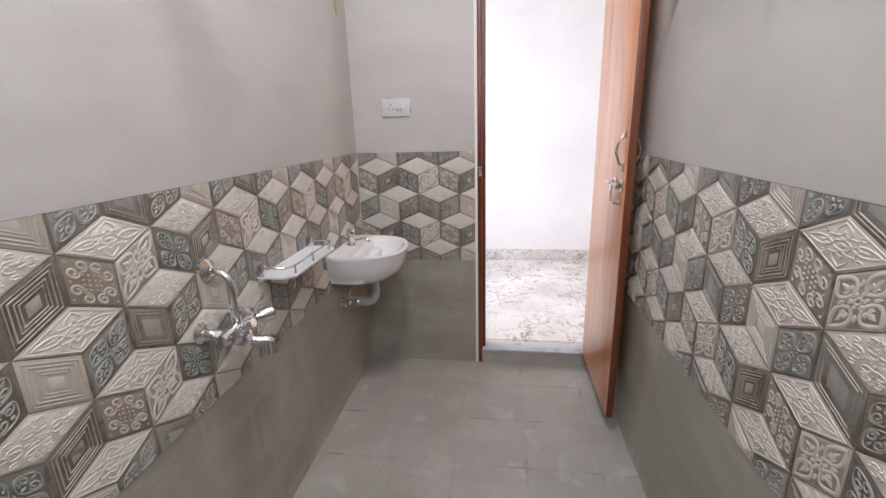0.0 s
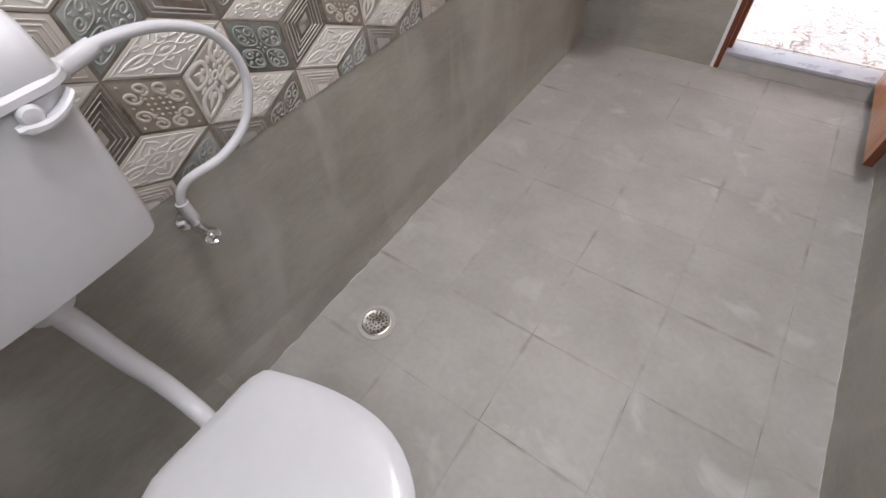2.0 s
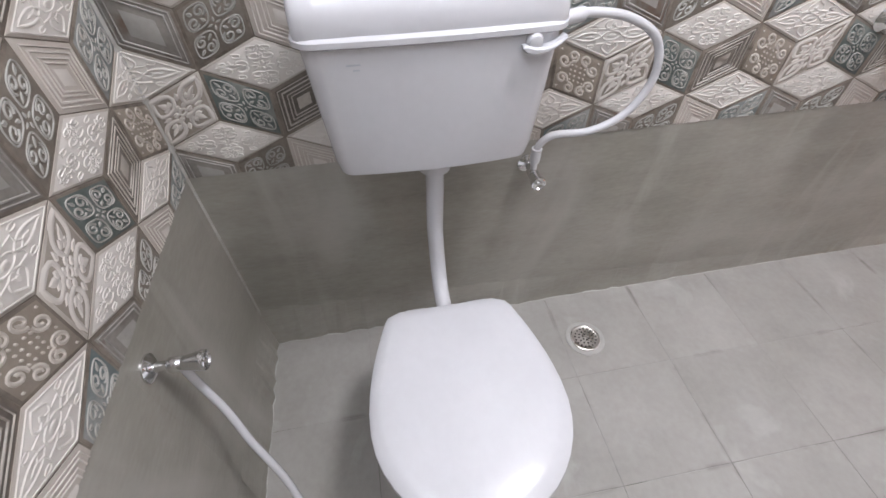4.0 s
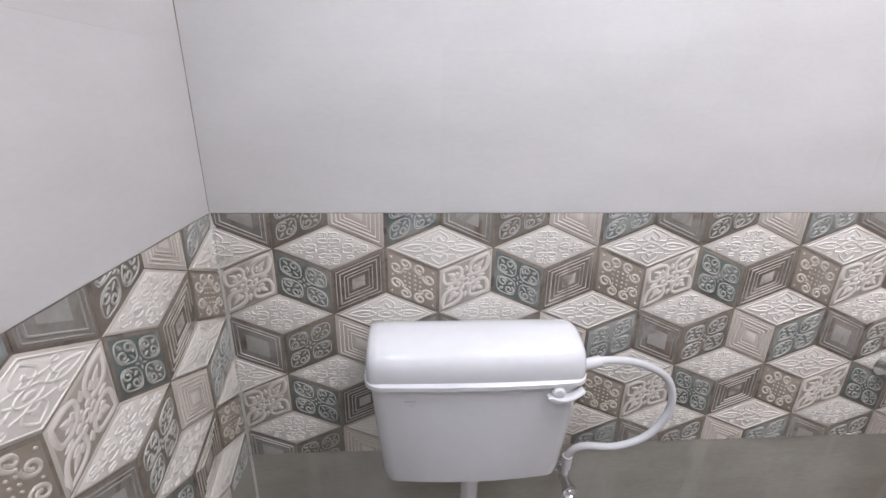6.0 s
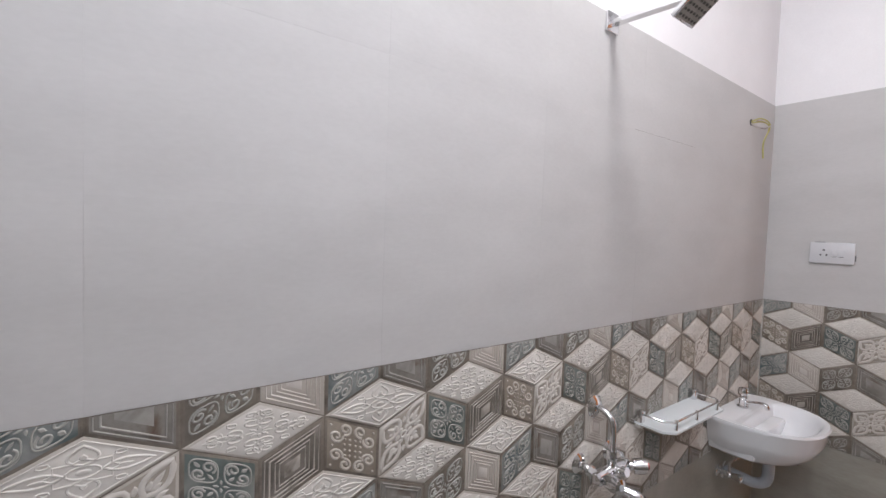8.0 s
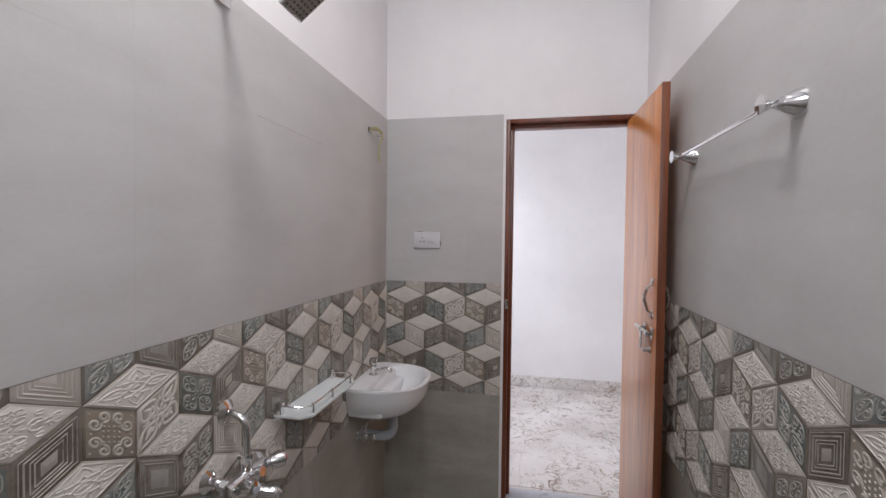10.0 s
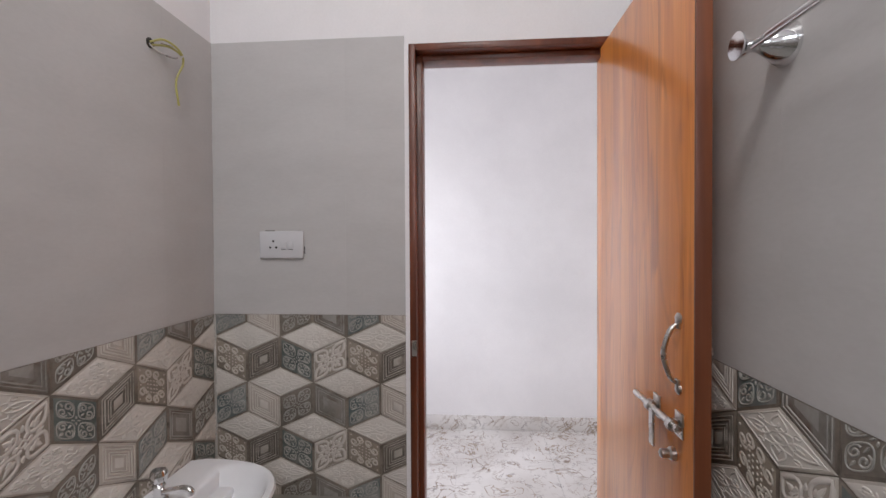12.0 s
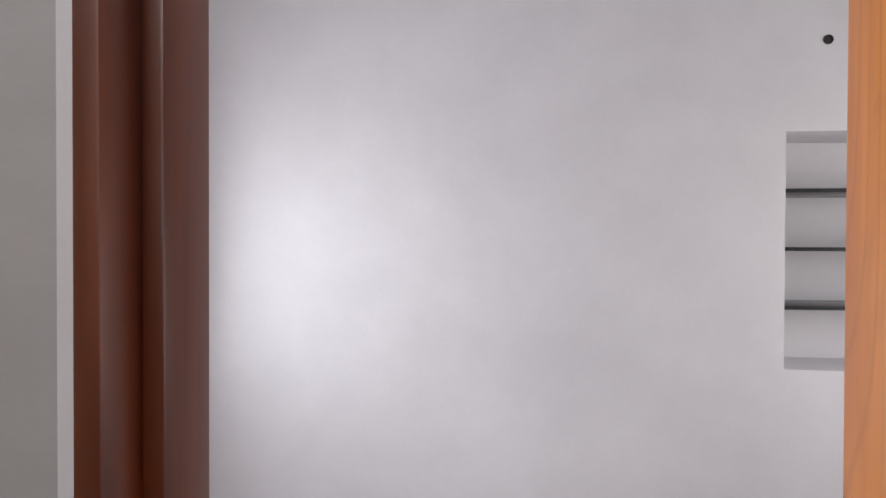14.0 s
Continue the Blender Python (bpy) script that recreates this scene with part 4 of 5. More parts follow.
tap = thing("basin_tap", (0.056, BY, BZ), "small chrome pillar tap on the wash basin", "tap")
o = Vector((0.045, BY, BZ))
bm = lathe(bmesh.new(), [(0.021, 0.0), (0.021, 0.004), (0.014, 0.010), (0.013, 0.035), (0.016, 0.04), (0.011, 0.046)])
part("body", bm, M_CHROME, tap, "", True)
bm = sweep(bmesh.new(), catmull([(0.008, 0, 0.022), (0.035, 0, 0.028), (0.066, 0, 0.034), (0.084, 0, 0.030), (0.088, 0, 0.018)], 6), 0.0085, 12)
part("spout", bm, M_CHROME, tap, "", True)
bm = lathe(bmesh.new(), [(0.010, 0.044), (0.019, 0.052), (0.021, 0.068), (0.017, 0.080), (0.005, 0.083)], sides=10)
part("knob", bm, M_CHROME, tap, "faceted chrome knob", True)

trap = thing("waste_pipe", (0.15, BY + 0.03, 0.6), "grey plastic waste bend under the wash basin", "pipe")
o = Vector((0.15, BY + 0.03, 0.6))
ty = BY + 0.035
part("tube", shifted(sweep(bmesh.new(), [(0.15, ty, 0.66), (0.15, ty, 0.57)] + arc((0.15, ty, 0.555), (0.15, ty, 0.50), (0.095, ty - 0.01, 0.50), 8) + [(0.002, ty - 0.02, 0.51)], 0.021, 16), o), M_PIPE, trap, "", True)
part("collar", shifted(sweep(bmesh.new(), [(0.15, ty, 0.665), (0.15, ty, 0.615)], 0.028, 16), o), M_PLASTIC, trap, "", True)
part("wall_flange", shifted(lathe(bmesh.new(), [(0.038, 0), (0.036, 0.004), (0.024, 0.008)], Matrix.Translation((0, ty - 0.02, 0.51)) @ OUT_X), o), M_CHROME, trap, "", True)
v = angle_valve((0, 2.535, 0.53), OUT_X, "chrome angle valve on grey tiles under the basin")
ch = thing("basin_hose", (0.045, 2.535, 0.54), "pale braided hose feeding the basin tap", "hose")
hp = catmull([(0.043, 2.535, 0.54), (0.043, 2.54, 0.58), (0.06, 2.58, 0.60), (0.055, 2.605, 0.63), (0.048, 2.605, 0.68)], 6)
part("tube", shifted(sweep(bmesh.new(), hp, 0.006, 10), Vector((0.045, 2.535, 0.54))), M_STEEL, ch, "", True)

# ---------------------------------------------------------------- towel rod, switch plate, wires
rod = thing("towel_rod", (W, 1.93, 1.768), "chrome towel rod on cone brackets on the wall", "towel rod")
o = Vector((W, 1.93, 1.768))
part("bar", shifted(sweep(bmesh.new(), [(1.292, 2.262, 1.766), (1.292, 1.60, 1.766)], 0.0065, 12), o), M_CHROME, rod, "", True)
for y in (2.238, 1.64):
    bm = lathe(bmesh.new(), [(0.033, 0), (0.033, 0.003), (0.018, 0.028), (0.0095, 0.045), (0.0095, 0.062), (0.012, 0.066), (0.021, 0.072), (0.021, 0.075), (0.003, 0.076)], Matrix.Translation((W, y, 1.768)) @ Matrix.Rotation(radians(-90), 4, "Y"), 24)
    part("bracket", shifted(bm, o), M_CHROME, rod, "flared chrome bracket", True)

plate = thing("switch_plate", (0.237, D, 1.466), "white modular switch plate with a socket and switches", "switch")
o = Vector((0.237, D, 1.466))
part("cover", shifted(add_box(bmesh.new(), 0.163, 0.311, D - 0.011, D, 1.421, 1.511, 0.004), o), M_PLASTIC, plate, "", True)
for x, z in ((0.211, 1.478), (0.201, 1.457), (0.221, 1.457)):
    bm = lathe(bmesh.new(), [(0.0036, 0), (0.0036, 0.0015)], Matrix.Translation((x, D - 0.0112, z)) @ Matrix.Rotation(radians(90), 4, "X"), 10)
    part("socket_hole", shifted(bm, o), M_DARK, plate)
for x in (0.246, 0.268):
    bm = add_box(bmesh.new(), x - 0.0095, x + 0.0095, D - 0.0128, D - 0.010, 1.452, 1.476, 0.002)
    part("rocker", shifted(bm, o), M_PLASTIC, plate, "white rocker switch", True)
    bm = add_box(bmesh.new(), x - 0.0085, x + 0.0085, D - 0.0116, D - 0.0108, 1.4495, 1.4512)
    part("rocker_gap", shifted(bm, o), M_DARK, plate)

wires = thing("loose_wires", (0, 2.655, 2.012), "yellow-green electric wires hanging from a wall hole", "wire")
o = Vector((0, 2.655, 2.012))
part("outlet_hole", shifted(lathe(bmesh.new(), [(0.014, 0), (0.014, 0.0015)], Matrix.Translation((0, 2.655, 2.012)) @ OUT_X, 12), o), M_DARK, wires)
for k, pts in enumerate(([(0.0, 2.655, 2.015), (0.03, 2.668, 2.025), (0.05, 2.70, 2.01), (0.045, 2.725, 1.985), (0.03, 2.715, 1.93), (0.028, 2.728, 1.865)],
                         [(0.0, 2.652, 2.008), (0.02, 2.66, 1.99), (0.04, 2.69, 1.985), (0.05, 2.715, 2.0), (0.035, 2.71, 2.02), (0.012, 2.68, 2.02)],
                         [(0.0, 2.66, 2.01), (0.03, 2.69, 2.015), (0.045, 2.72, 2.0), (0.04, 2.73, 1.975)])):
    part("wire", shifted(sweep(bmesh.new(), catmull(pts, 6), 0.003, 6), o), M_WIRE if k != 1 else M_STEEL, wires, "", True)

for x0, x1, z0, z1 in ((0.178, 0.212, 1.5095, 1.5135), (0.286, 0.306, 1.5095, 1.5118), (0.3105, 0.3138, 1.436, 1.460)):
    bm = add_box(bmesh.new(), x0, x1, D - 0.0012, D, z0, z1, 0.0005)
    part("chipped_edge", shifted(bm, Vector((0.237, D, 1.466))), M_NOZZLE, plate, "dark chipped plaster edge")
bm = add_box(bmesh.new(), -0.0004, 0.0003, 1.76, 2.16, BELT1 + 2 * TH - 0.0004, BELT1 + 2 * TH + 0.0004)
part("stained_joint", bm, M_PLATE, wall_west, "dark stained tile joint")
bm = loft(bmesh.new(), [[(0, 0, z), (r, 0, z), (0, r, z)] for z, r in ((BELT1 + 0.002, 0.0007), (1.5, 0.0013), (1.8, 0.0016), (TOP, 0.0009))])
struct(part("corner_joint", bm, M_BGROUT), "thin dark open joint in the wall corner", "trim")

# cement bead along the foot of the walls
rng = random.Random(4)


def bead(name, p0, p1, inward, r0, r1, bumpy):
    p0, p1, inward = Vector(p0), Vector(p1), Vector(inward)
    n = int((p1 - p0).length / 0.025)
    loops = []
    for i in range(n + 1):
        c = p0.lerp(p1, i / n)
        k = (r0 + (r1 - r0) * min(1.0, 1.6 * i / n)) * (1 + bumpy * rng.uniform(-0.4, 0.6))
        foot = max(k - 0.008 * rng.uniform(0.3, 1.3), k * 0.5)
        loops.append([c, c + inward * k, c + inward * foot + Vector((0, 0, 0.0018)), c + Vector((0, 0, k * 5.5))])
    bm = loft(bmesh.new(), loops)
    for f in bm.faces:
        f.material_index = 1 if f.normal.z > 0.2 and f.calc_center_median().z < 0.002 else 0
    return struct(part(name, bm, [M_LOWER, M_BEAD]), "grey cement fillet with a pale edge along the wall foot", "trim")


bead("cement_bead", (0.0, 0.0, -0.001), (0.0, D, -0.001), (1, 0, 0), 0.028, 0.010, 0.12)
bead("cement_bead", (W, D, -0.001), (W, 0.0, -0.001), (-1, 0, 0), 0.006, 0.008, 0.6)
bead("cement_bead", (W, 0, -0.001), (0, 0.0, -0.001), (0, 1, 0), 0.012, 0.024, 0.12)
bead("cement_bead", (0, D, -0.001), (JX0 - 0.014, D, -0.001), (0, -1, 0), 0.009, 0.007, 0.7)
for x, y in ((0.0, 0.0), (0.0, D)):
    sg = 1 if y == 0 else -1
    bm = loft(bmesh.new(), [[(0, y, z), (r, y, z), (0.0028, y + sg * 0.0028, z), (0, y + sg * r, z)] for z, r in ((0.0, 0.004), (BELT0, 0.004), (BELT0 + 0.01, 0.009), (BELT1 - 0.02, 0.008), (BELT1, 0.003))])
    struct(part("corner_grout", bm, M_BEAD), "thin pale grout line in the wall corner", "trim")

# ---------------------------------------------------------------- plain tiles of walls and floors
PLAIN = {}


def plain_tile(w, h, mat, gap, thick=0.0022, bev=0.00015):
    """Shared mesh of one flat tile: local x across, local z up, local -y towards the room."""
    key = (round(w, 4), round(h, 4), mat.name, gap)
    if key not in PLAIN:
        bm = bmesh.new()
        a, b = w / 2 - gap / 2, h / 2 - gap / 2
        loops = [[(-p, y, -q), (p, y, -q), (p, y, q), (-p, y, q)] for p, q, y in ((a, b, thick), (a, b, bev), (a - bev, b - bev, 0))]
        loft(bm, loops, cap0=False)
        me = bpy.data.meshes.new("tile")
        bm.to_mesh(me)
        bm.free()
        me.materials.append(mat)
        PLAIN[key] = me
    return PLAIN[key]


def piece(name, me, parent, m):
    ob = new(name, me)
    ob.parent = parent
    ob.matrix_world = m
    return ob


# wall frames: local x to the right as one faces the wall, -y into the room
def face(origin, right, inward):
    m = Matrix.Identity(4)
    for i, v in enumerate((Vector(right), -Vector(inward), Vector((0, 0, 1)), Vector(origin))):
        for j in range(3):
            m[j][i] = v[j]
    return m


WALLS = (
    # wall, frame, length, pattern offset at the left end, tiles laid upside down
    (wall_west, face((0, 0, 0), (0, 1, 0), (1, 0, 0)), D, 0.0, False),
    (wall_east, face((W, D, 0), (0, -1, 0), (-1, 0, 0)), D, 1.8 - D, False),
    (wall_south, face((W, 0, 0), (-1, 0, 0), (0, 1, 0)), W, -W, False),
    (wall_north, face((0, D, 0), (1, 0, 0), (0, -1, 0)), JX0 - 0.0142, 0.0, True),
)


def spans(length, offset, step):
    """Cuts of a course that starts at the pattern offset."""
    cuts = [0.0]
    s = math.ceil((offset + 1e-6) / step) * step - offset
    while s < length - 1e-6:
        if s > 1e-4:
            cuts.append(s)
        s += step
    return list(zip(cuts, cuts[1:] + [length]))


def plain_courses(wall, m, length, offset, zcuts, mat):
    for z0, z1 in zip(zcuts, zcuts[1:]):
        for s0, s1 in spans(length, offset, TW):
            me = plain_tile(s1 - s0, z1 - z0, mat, 0.00004)
            piece("tile", me, wall, m @ Matrix.Translation(((s0 + s1) / 2, 0.0, (z0 + z1) / 2)))


for wall, m, length, offset, turned in WALLS:
    plain_courses(wall, m, length, offset, (0.0, BELT0 - TH, BELT0), M_LOWER)
    plain_courses(wall, m, length, offset, (BELT1, BELT1 + TH, BELT1 + 2 * TH, TOP), M_UPPER)
    bm = bmesh.new()
    add_box(bm, 0.0005, length - 0.0005, 0.0006, TILE, 0.0, BELT0 - 0.001, 0, 0)
    add_box(bm, 0.0005, length - 0.0005, 0.0006, TILE, BELT0 - 0.001, BELT1 + 0.001, 0, 1)
    add_box(bm, 0.0005, length - 0.0005, 0.0006, TILE, BELT1 + 0.001, TOP - 0.002, 0, 2)
    back = part("tile_bed", bm, [M_LOWER, M_BGROUT, M_UPPER], wall)
    back.matrix_world = m

FLAT = Matrix.Rotation(radians(-90), 4, "X")   # lays a tile down, face up
xs = [0.0, 0.305, 0.605, 0.905, 1.205, W]
ys = [0.3 * k for k in range(10)] + [D]
for x0, x1 in zip(xs, xs[1:]):
    for y0, y1 in zip(ys, ys[1:]):
        piece("tile", plain_tile(x1 - x0, y1 - y0, M_FLOOR, 0.0013, 0.004, 0.0005), floor, Matrix.Translation(((x0 + x1) / 2, (y0 + y1) / 2, 0)) @ FLAT)
x0 = HX0
while x0 < HX1 - 0.01:
    x1 = min(x0 + 0.6, HX1)
    y0 = D + WALL
    while y0 < HY - 0.02:
        y1 = min(y0 + 0.6, HY - 0.012)
        piece("tile", plain_tile(x1 - x0, y1 - y0, M_MARBLE, 0.0012, 0.004, 0.0005), hall_floor, Matrix.Translation(((x0 + x1) / 2, (y0 + y1) / 2, SILL + 0.0045)) @ FLAT)
        y0 += 0.6
    tagged(box("skirting", x0 + 0.0006, x1 - 0.0006, HY - 0.011, HY, SILL, 0.187, M_MARBLE, None, 0.0012), "veined marble skirting along the hall wall", "skirting", "hall skirting", "structure")
    x0 += 0.6

# ---------------------------------------------------------------- embossed cube-pattern tiles
CW, CA, CE = 0.225, 0.05, 0.10      # cube width, half height of its top, height of its sides
LIFT, RISE = 0.0014, 0.0014         # face above the grout edge, relief above the face


def circle(u, v, r, n=14):
    return [(u + r * math.cos(2 * math.pi * k / n), v + r * math.sin(2 * math.pi * k / n)) for k in range(n + 1)]


def spiral(u, v, r, start, turns, n=18):
    return [(u + r * (1 - 0.75 * k / n) * math.cos(radians(start) + 2 * math.pi * turns * k / n), v + r * (1 - 0.75 * k / n) * math.sin(radians(start) + 2 * math.pi * turns * k / n)) for k in range(n + 1)]


def petal(u, v, ang, length, width, n=7):
    """Pointed leaf outline from a base point."""
    d = Vector((math.cos(radians(ang)), math.sin(radians(ang))))
    e = Vector((-d.y, d.x))
    side = [(t, width * math.sin(math.pi * t ** 0.8)) for t in [k / n for k in range(n + 1)]]
    pts = [Vector((u, v)) + d * length * t + e * w for t, w in side] + [Vector((u, v)) + d * length * t - e * w for t, w in side[::-1][1:]]
    return [(p.x, p.y) for p in pts]


def square(r):
    return [(-r, -r), (r, -r), (r, r), (-r, r), (-r, -r)]


def motif(key):
    """Lines (points, width) and raised blobs of a motif, in -1..1 across the lozenge."""
    lines, blobs = [], []
    four = (45, 135, 225, 315)
    if key == "A":
        blobs.append(circle(0, 0, 0.15))
        lines.append((circle(0, 0, 0.27, 12), 1.0))
        for a in four:
            c, s = math.cos(radians(a)), math.sin(radians(a))
            lines.append((petal(0.30 * c, 0.30 * s, a, 0.84, 0.24), 1.3))
            blobs.append(petal(0.48 * c, 0.48 * s, a, 0.34, 0.08))
        for a in (0, 90, 180, 270):
            c, s = math.cos(radians(a)), math.sin(radians(a))
            lines.append(([(0.42 * c - q * s * k, 0.42 * s + q * c * k) for q, k in ((-1, 0.36), (-1, 0.2))] + [(0.62 * c, 0.62 * s)] + [(0.42 * c + q * -s * k, 0.42 * s + q * c * k) for q, k in ((1, 0.2), (1, 0.36))], 1.0))
            lines.append((circle(0.82 * c, 0.82 * s, 0.1, 7), 0.8))
        lines.append((square(0.96), 0.8))
    elif key == "B":
        for a in (0, 90, 180, 270):
            c, s = math.cos(radians(a)), math.sin(radians(a))
            for q in (-1, 1):
                lines.append((spiral(0.50 * c - q * 0.27 * s, 0.50 * s + q * 0.27 * c, 0.23, a + q * 90, q * 1.25), 1.2))
                lines.append((spiral(0.80 * c - q * 0.55 * s, 0.80 * s + q * 0.55 * c, 0.19, a - q * 90, -q * 1.2), 1.1))
            lines.append((petal(0.72 * c, 0.72 * s, a, 0.24, 0.1), 0.9))
        for a in range(0, 360, 45):
            blobs.append(petal(0.06 * math.cos(radians(a)), 0.06 * math.sin(radians(a)), a, 0.26, 0.055))
        for a in four:
            lines.append((petal(0.55 * math.cos(radians(a)), 0.55 * math.sin(radians(a)), a, 0.6, 0.13), 1.0))
    elif key == "f":
        lines.append((circle(0, 0, 0.13), 1.6))
        for a in range(0, 360, 60):
            blobs.append(circle(0.28 * math.cos(radians(a)), 0.28 * math.sin(radians(a)), 0.135, 10))
        for a in four:
            c, s = math.cos(radians(a)), math.sin(radians(a))
            lines.append((petal(0.34 * c, 0.34 * s, a, 0.98, 0.40), 2.5))
            for da in (-40, 0, 40):
                blobs.append(petal(0.50 * c, 0.50 * s, a + da, 0.60 if da == 0 else 0.34, 0.13))
        for a in (0, 90, 180, 270):
            blobs.append(petal(0.46 * math.cos(radians(a)), 0.46 * math.sin(radians(a)), a, 0.40, 0.11))
    elif key in "tlo":
        for su in (-1, 1):
            for sv in (-1, 1):
                a = math.degrees(math.atan2(sv, su))
                q = su * sv
                lobe = [(math.cos(2 * math.pi * k / 20), math.sin(2 * math.pi * k / 20)) for k in range(21)]
                lines.append(([(su * (0.49 + 0.40 * math.copysign(abs(c) ** 0.65, c)), sv * (0.49 + 0.40 * math.copysign(abs(d) ** 0.65, d))) for c, d in lobe], 0.8))
                lines.append((spiral(0.63 * su, 0.35 * sv, 0.215, a + 165 * q, 1.3 * q), 1.15))
                lines.append((spiral(0.35 * su, 0.63 * sv, 0.215, a - 165 * q, -1.3 * q), 1.15))
                blobs.append(petal(0.20 * su, 0.20 * sv, a, 0.30, 0.06))
                blobs.append(petal(0.58 * su, 0.58 * sv, a, 0.30, 0.08))
        for a in (0, 90, 180, 270):
            blobs.append(petal(0.04 * math.cos(radians(a)), 0.04 * math.sin(radians(a)), a, 0.22, 0.05))
    elif key == "c":
        for su in (-1, 1):
            for sv in (-1, 1):
                a = math.degrees(math.atan2(sv, su))
                lines.append((spiral(0.66 * su, 0.40 * sv, 0.27, a + 120 * su * sv, 1.35 * su * sv), 1.7))
                lines.append((spiral(0.30 * su, 0.74 * sv, 0.25, a - 120 * su * sv, -1.35 * su * sv), 1.7))
                blobs.append(circle(0.86 * su, 0.84 * sv, 0.06, 6))
                for p, q in ((0.12, 0.12), (0.32, 0.11), (0.11, 0.34), (0.30, 0.34)):
                    blobs.append(circle(p * su, q * sv, 0.06, 8))
        for k in (-0.8, 0.8):
            blobs.append(circle(k, 0, 0.055, 6))
    elif key in "sdq":
        for r, w in ((0.92, 0.7), (0.76, 1.15), (0.58, 0.8), (0.44, 0.8)):
            if key == "d" and r < 0.6:
                continue
            lines.append((square(r), w))
        blobs.append(square(0.52 if key == "d" else 0.30)[:4])
    return lines, blobs


def lozenge(kind):
    """Half-edge vectors of a piece about its middle."""
    if kind == "T":
        return Vector((CW / 4, CA / 2)), Vector((-CW / 4, CA / 2))
    sl = -1 if kind == "L" else 1
    return Vector((CW / 4, sl * CA / 2)), Vector((0, CE / 2))


RAW = {}


def raw_piece(kind, key):
    """bmesh of a whole embossed lozenge, kept for cutting."""
    if (kind, key) in RAW:
        return RAW[kind, key]
    e1, e2 = lozenge(kind)
    bm = bmesh.new()

    def put(u, v, h):
        p = e1 * u + e2 * v
        return bm.verts.new((p.x, -h, p.y))

    corners = ((-1, -1), (1, -1), (1, 1), (-1, 1))
    rings = [[put(u * k, v * k, h) for u, v in corners] for k, h in ((0.985, -0.002), (0.975, 0.0), (0.90, LIFT))]
    for i, (r0, r1) in enumerate(zip(rings, rings[1:])):
        for k in range(4):
            bm.faces.new((r0[k], r0[(k + 1) % 4], r1[(k + 1) % 4], r1[k])).material_index = 1
    bm.faces.new(rings[-1])
    lines, blobs = motif(key)
    rise = RISE if key not in "AB" else 0.0013
    for pts, w in lines:
        pts = [Vector(p) * 0.9 for p in pts]
        prev, half = None, 0.0021 * w
        for i, p in enumerate(pts):
            d = pts[min(i + 1, len(pts) - 1)] - pts[max(i - 1, 0)]
            q0 = e1 * p.x + e2 * p.y
            dd = e1 * d.x + e2 * d.y
            nn = Vector((-dd.y, dd.x)).normalized() * half
            ring = [bm.verts.new((q0.x + nn.x * t, -h, q0.y + nn.y * t)) for t, h in ((1, LIFT - 0.0006), (0.35, LIFT + rise), (-0.35, LIFT + rise), (-1, LIFT - 0.0006))]
            if prev:
                for a in range(3):
                    bm.faces.new((prev[a], ring[a], ring[a + 1], prev[a + 1])).material_index = 2
            prev = ring
    for pts in blobs:
        pts = [Vector(p) * 0.9 for p in pts]
        if (pts[0] - pts[-1]).length < 1e-5:
            pts = pts[:-1]
        mid = sum(pts, Vector((0, 0))) / len(pts)
        low = [put(p.x, p.y, LIFT - 0.0006) for p in pts]
        top = [put(mid.x + (p.x - mid.x) * 0.6, mid.y + (p.y - mid.y) * 0.6, LIFT + rise) for p in pts]
        n = len(pts)
        for k in range(n):
            bm.faces.new((low[k], low[(k + 1) % n], top[(k + 1) % n], top[k])).material_index = 2
        bm.faces.new(top).material_index = 2
    for f in bm.faces:
        f.normal_update()
        if f.normal.y > 0:
            f.normal_flip()
    me = bpy.data.meshes.new("lozenge_" + kind + key)
    bm.to_mesh(me)
    bm.free()
    me.shade_smooth()
    me.set_sharp_from_angle(angle=radians(35))
    for mt in (FACE[key], M_CEDGE if key in "ABfq" else M_BGROUT, RELIEF[key]):
        me.materials.append(mt)
    RAW[kind, key] = me
    return me


CUT = {}


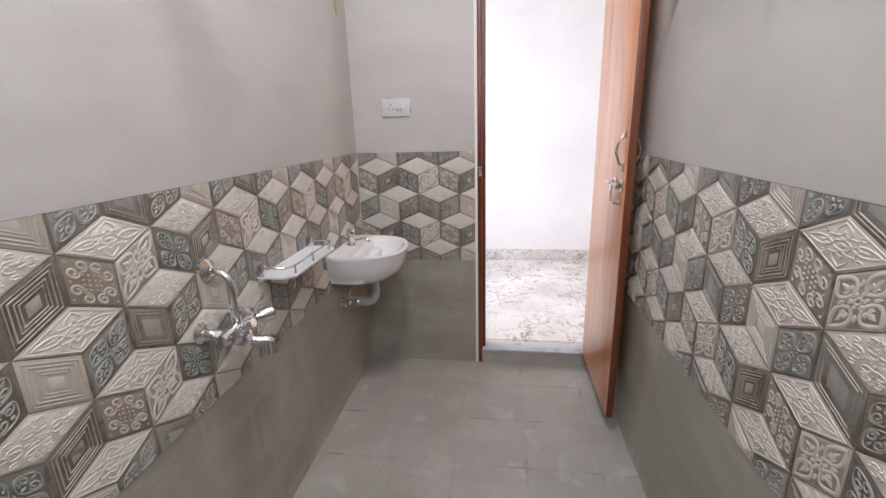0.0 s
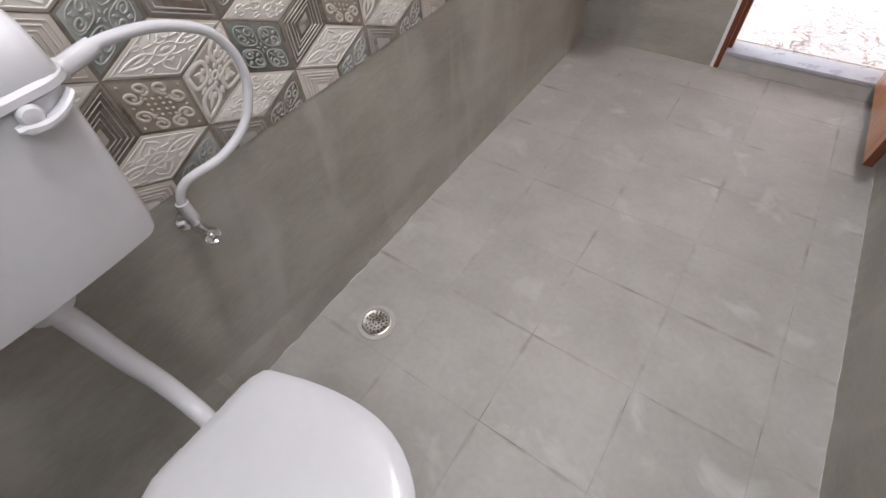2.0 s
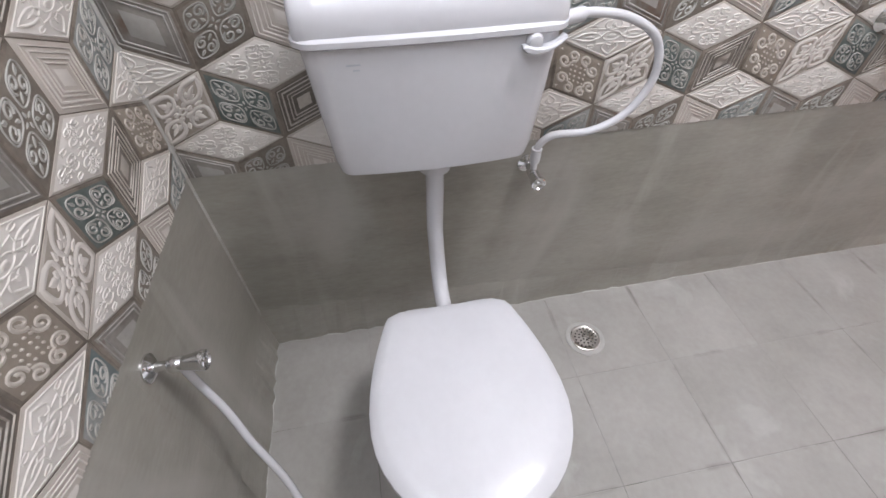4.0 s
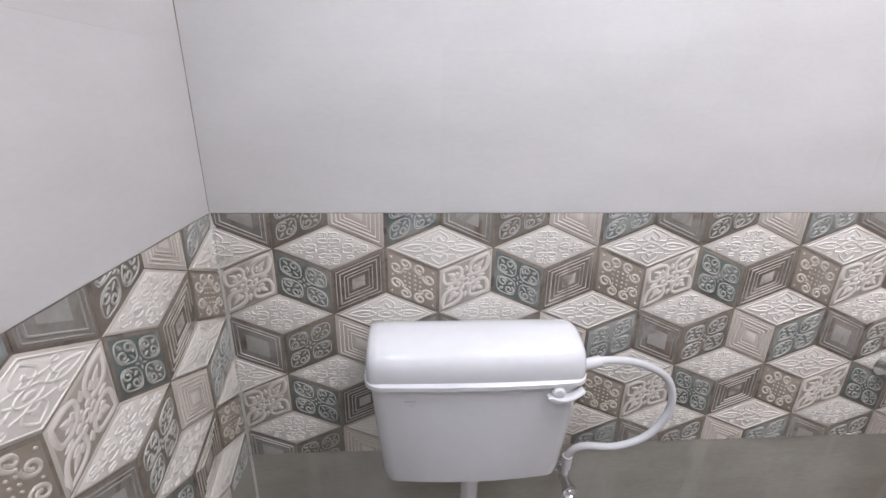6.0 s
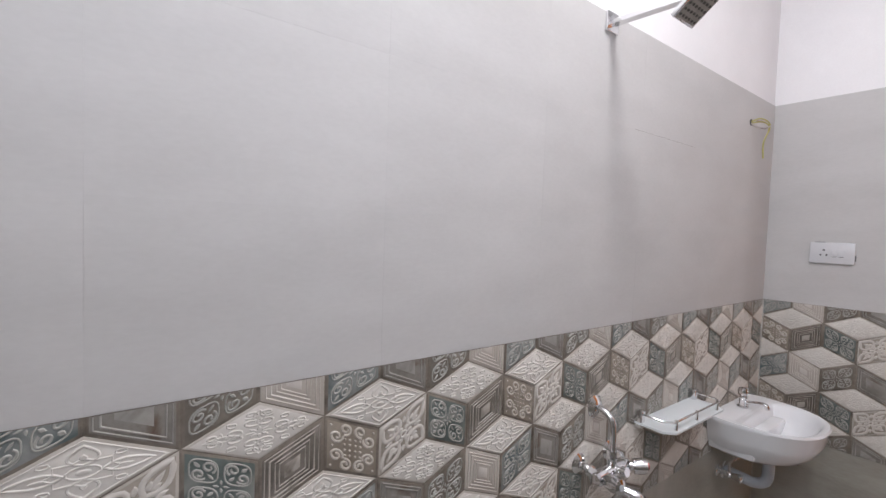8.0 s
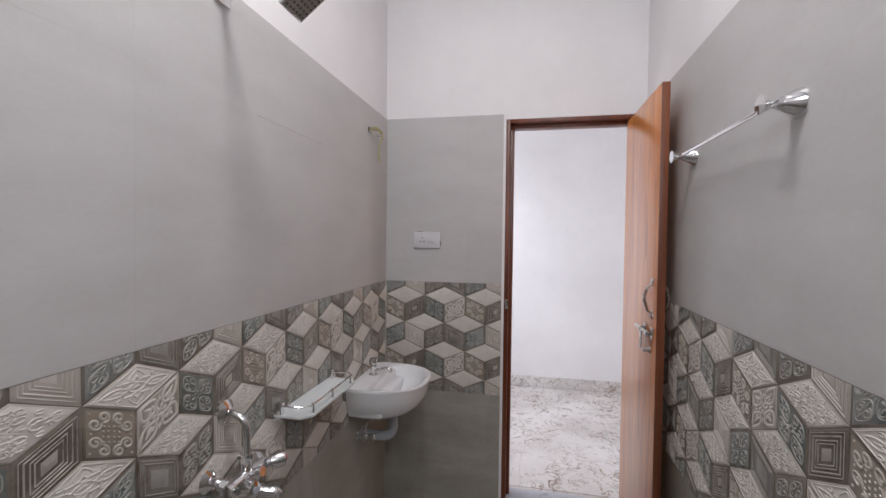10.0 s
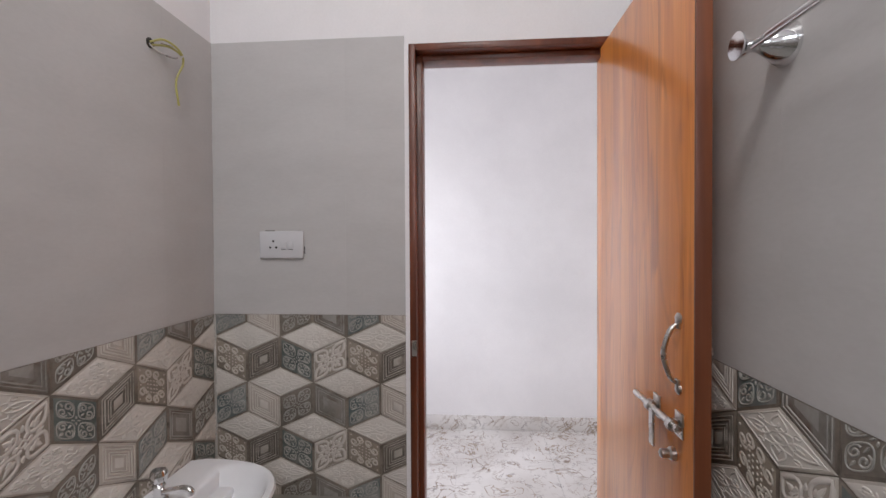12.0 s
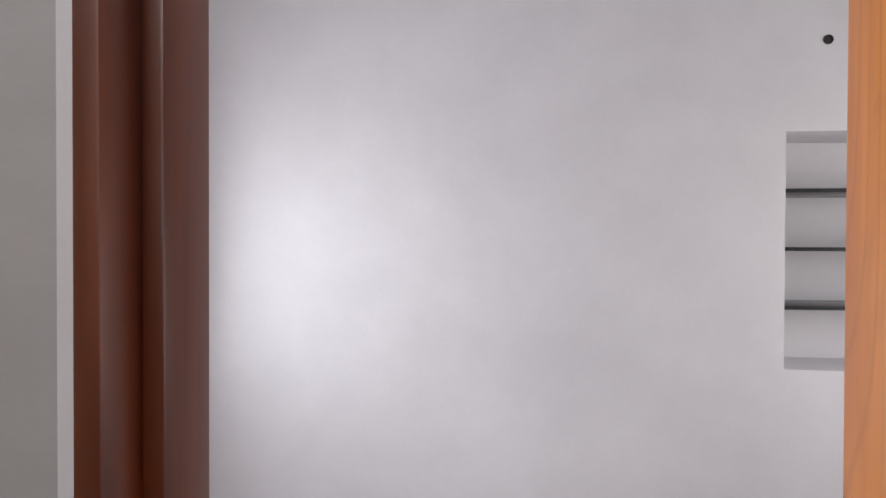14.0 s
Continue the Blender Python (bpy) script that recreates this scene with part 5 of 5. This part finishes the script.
def cut_piece(kind, key, lo, hi, zlo, zhi):
    """Piece cut to the belt: limits are relative to its middle, None where it is whole."""
    sig = (kind, key) + tuple(None if c is None else round(c, 4) for c in (lo, hi, zlo, zhi))
    if sig not in CUT:
        bm = bmesh.new()
        bm.from_mesh(raw_piece(kind, key))
        for c, co, no in ((lo, (lo, 0, 0), (-1, 0, 0)), (hi, (hi, 0, 0), (1, 0, 0)), (zlo, (0, 0, zlo), (0, 0, -1)), (zhi, (0, 0, zhi), (0, 0, 1))):
            if c is not None:
                bmesh.ops.bisect_plane(bm, geom=list(bm.verts) + list(bm.edges) + list(bm.faces), plane_co=co, plane_no=no, clear_outer=True)
        me = bpy.data.meshes.new("lozenge_cut")
        bm.to_mesh(me)
        n = len(bm.faces)
        bm.free()
        for mt in (FACE[key], M_CEDGE if key in "ABfq" else M_BGROUT, RELIEF[key]):
            me.materials.append(mt)
        CUT[sig] = me if n else None
    return CUT[sig]


ORDER = {False: ("ftsc", "doql"), True: ("cstf", "lqod")}
for wall, m, length, offset, turned in WALLS:
    for r in range(-1, 5):
        zc = BELT1 - 0.075 - 0.15 * r
        odd = (r % 2 == 1)
        start = (CW / 2 if odd != turned else 0.0)
        k0 = math.floor((offset - start) / CW) - 1
        for k in range(k0, k0 + int(length / CW) + 4):
            sc = start + k * CW - offset
            tops = "AB"[(k + (1 if odd else 0)) % 2]
            for kind, cs, cz, hw, hh in (("T", sc, zc, CW / 2, CA), ("L", sc - CW / 4, zc - CA / 2 - CE / 2, CW / 4, (CA + CE) / 2), ("R", sc + CW / 4, zc - CA / 2 - CE / 2, CW / 4, (CA + CE) / 2)):
                if cs + hw < 0.004 or cs - hw > length - 0.004 or cz + hh < BELT0 + 0.004 or cz - hh > BELT1 - 0.004:
                    continue
                key = tops if kind == "T" else ORDER[turned][1 if odd else 0][int(math.floor(((cs + offset) % 0.45) / 0.1125)) % 4]
                lim = (0.0005 - cs if cs - hw < 0 else None, length - 0.0005 - cs if cs + hw > length else None,
                       BELT0 + 0.0006 - cz if cz - hh < BELT0 else None, BELT1 - 0.0006 - cz if cz + hh > BELT1 else None)
                me = raw_piece(kind, key) if all(c is None for c in lim) else cut_piece(kind, key, *lim)
                if me:
                    piece("tile", me, wall, m @ Matrix.Translation((cs, 0, cz)))
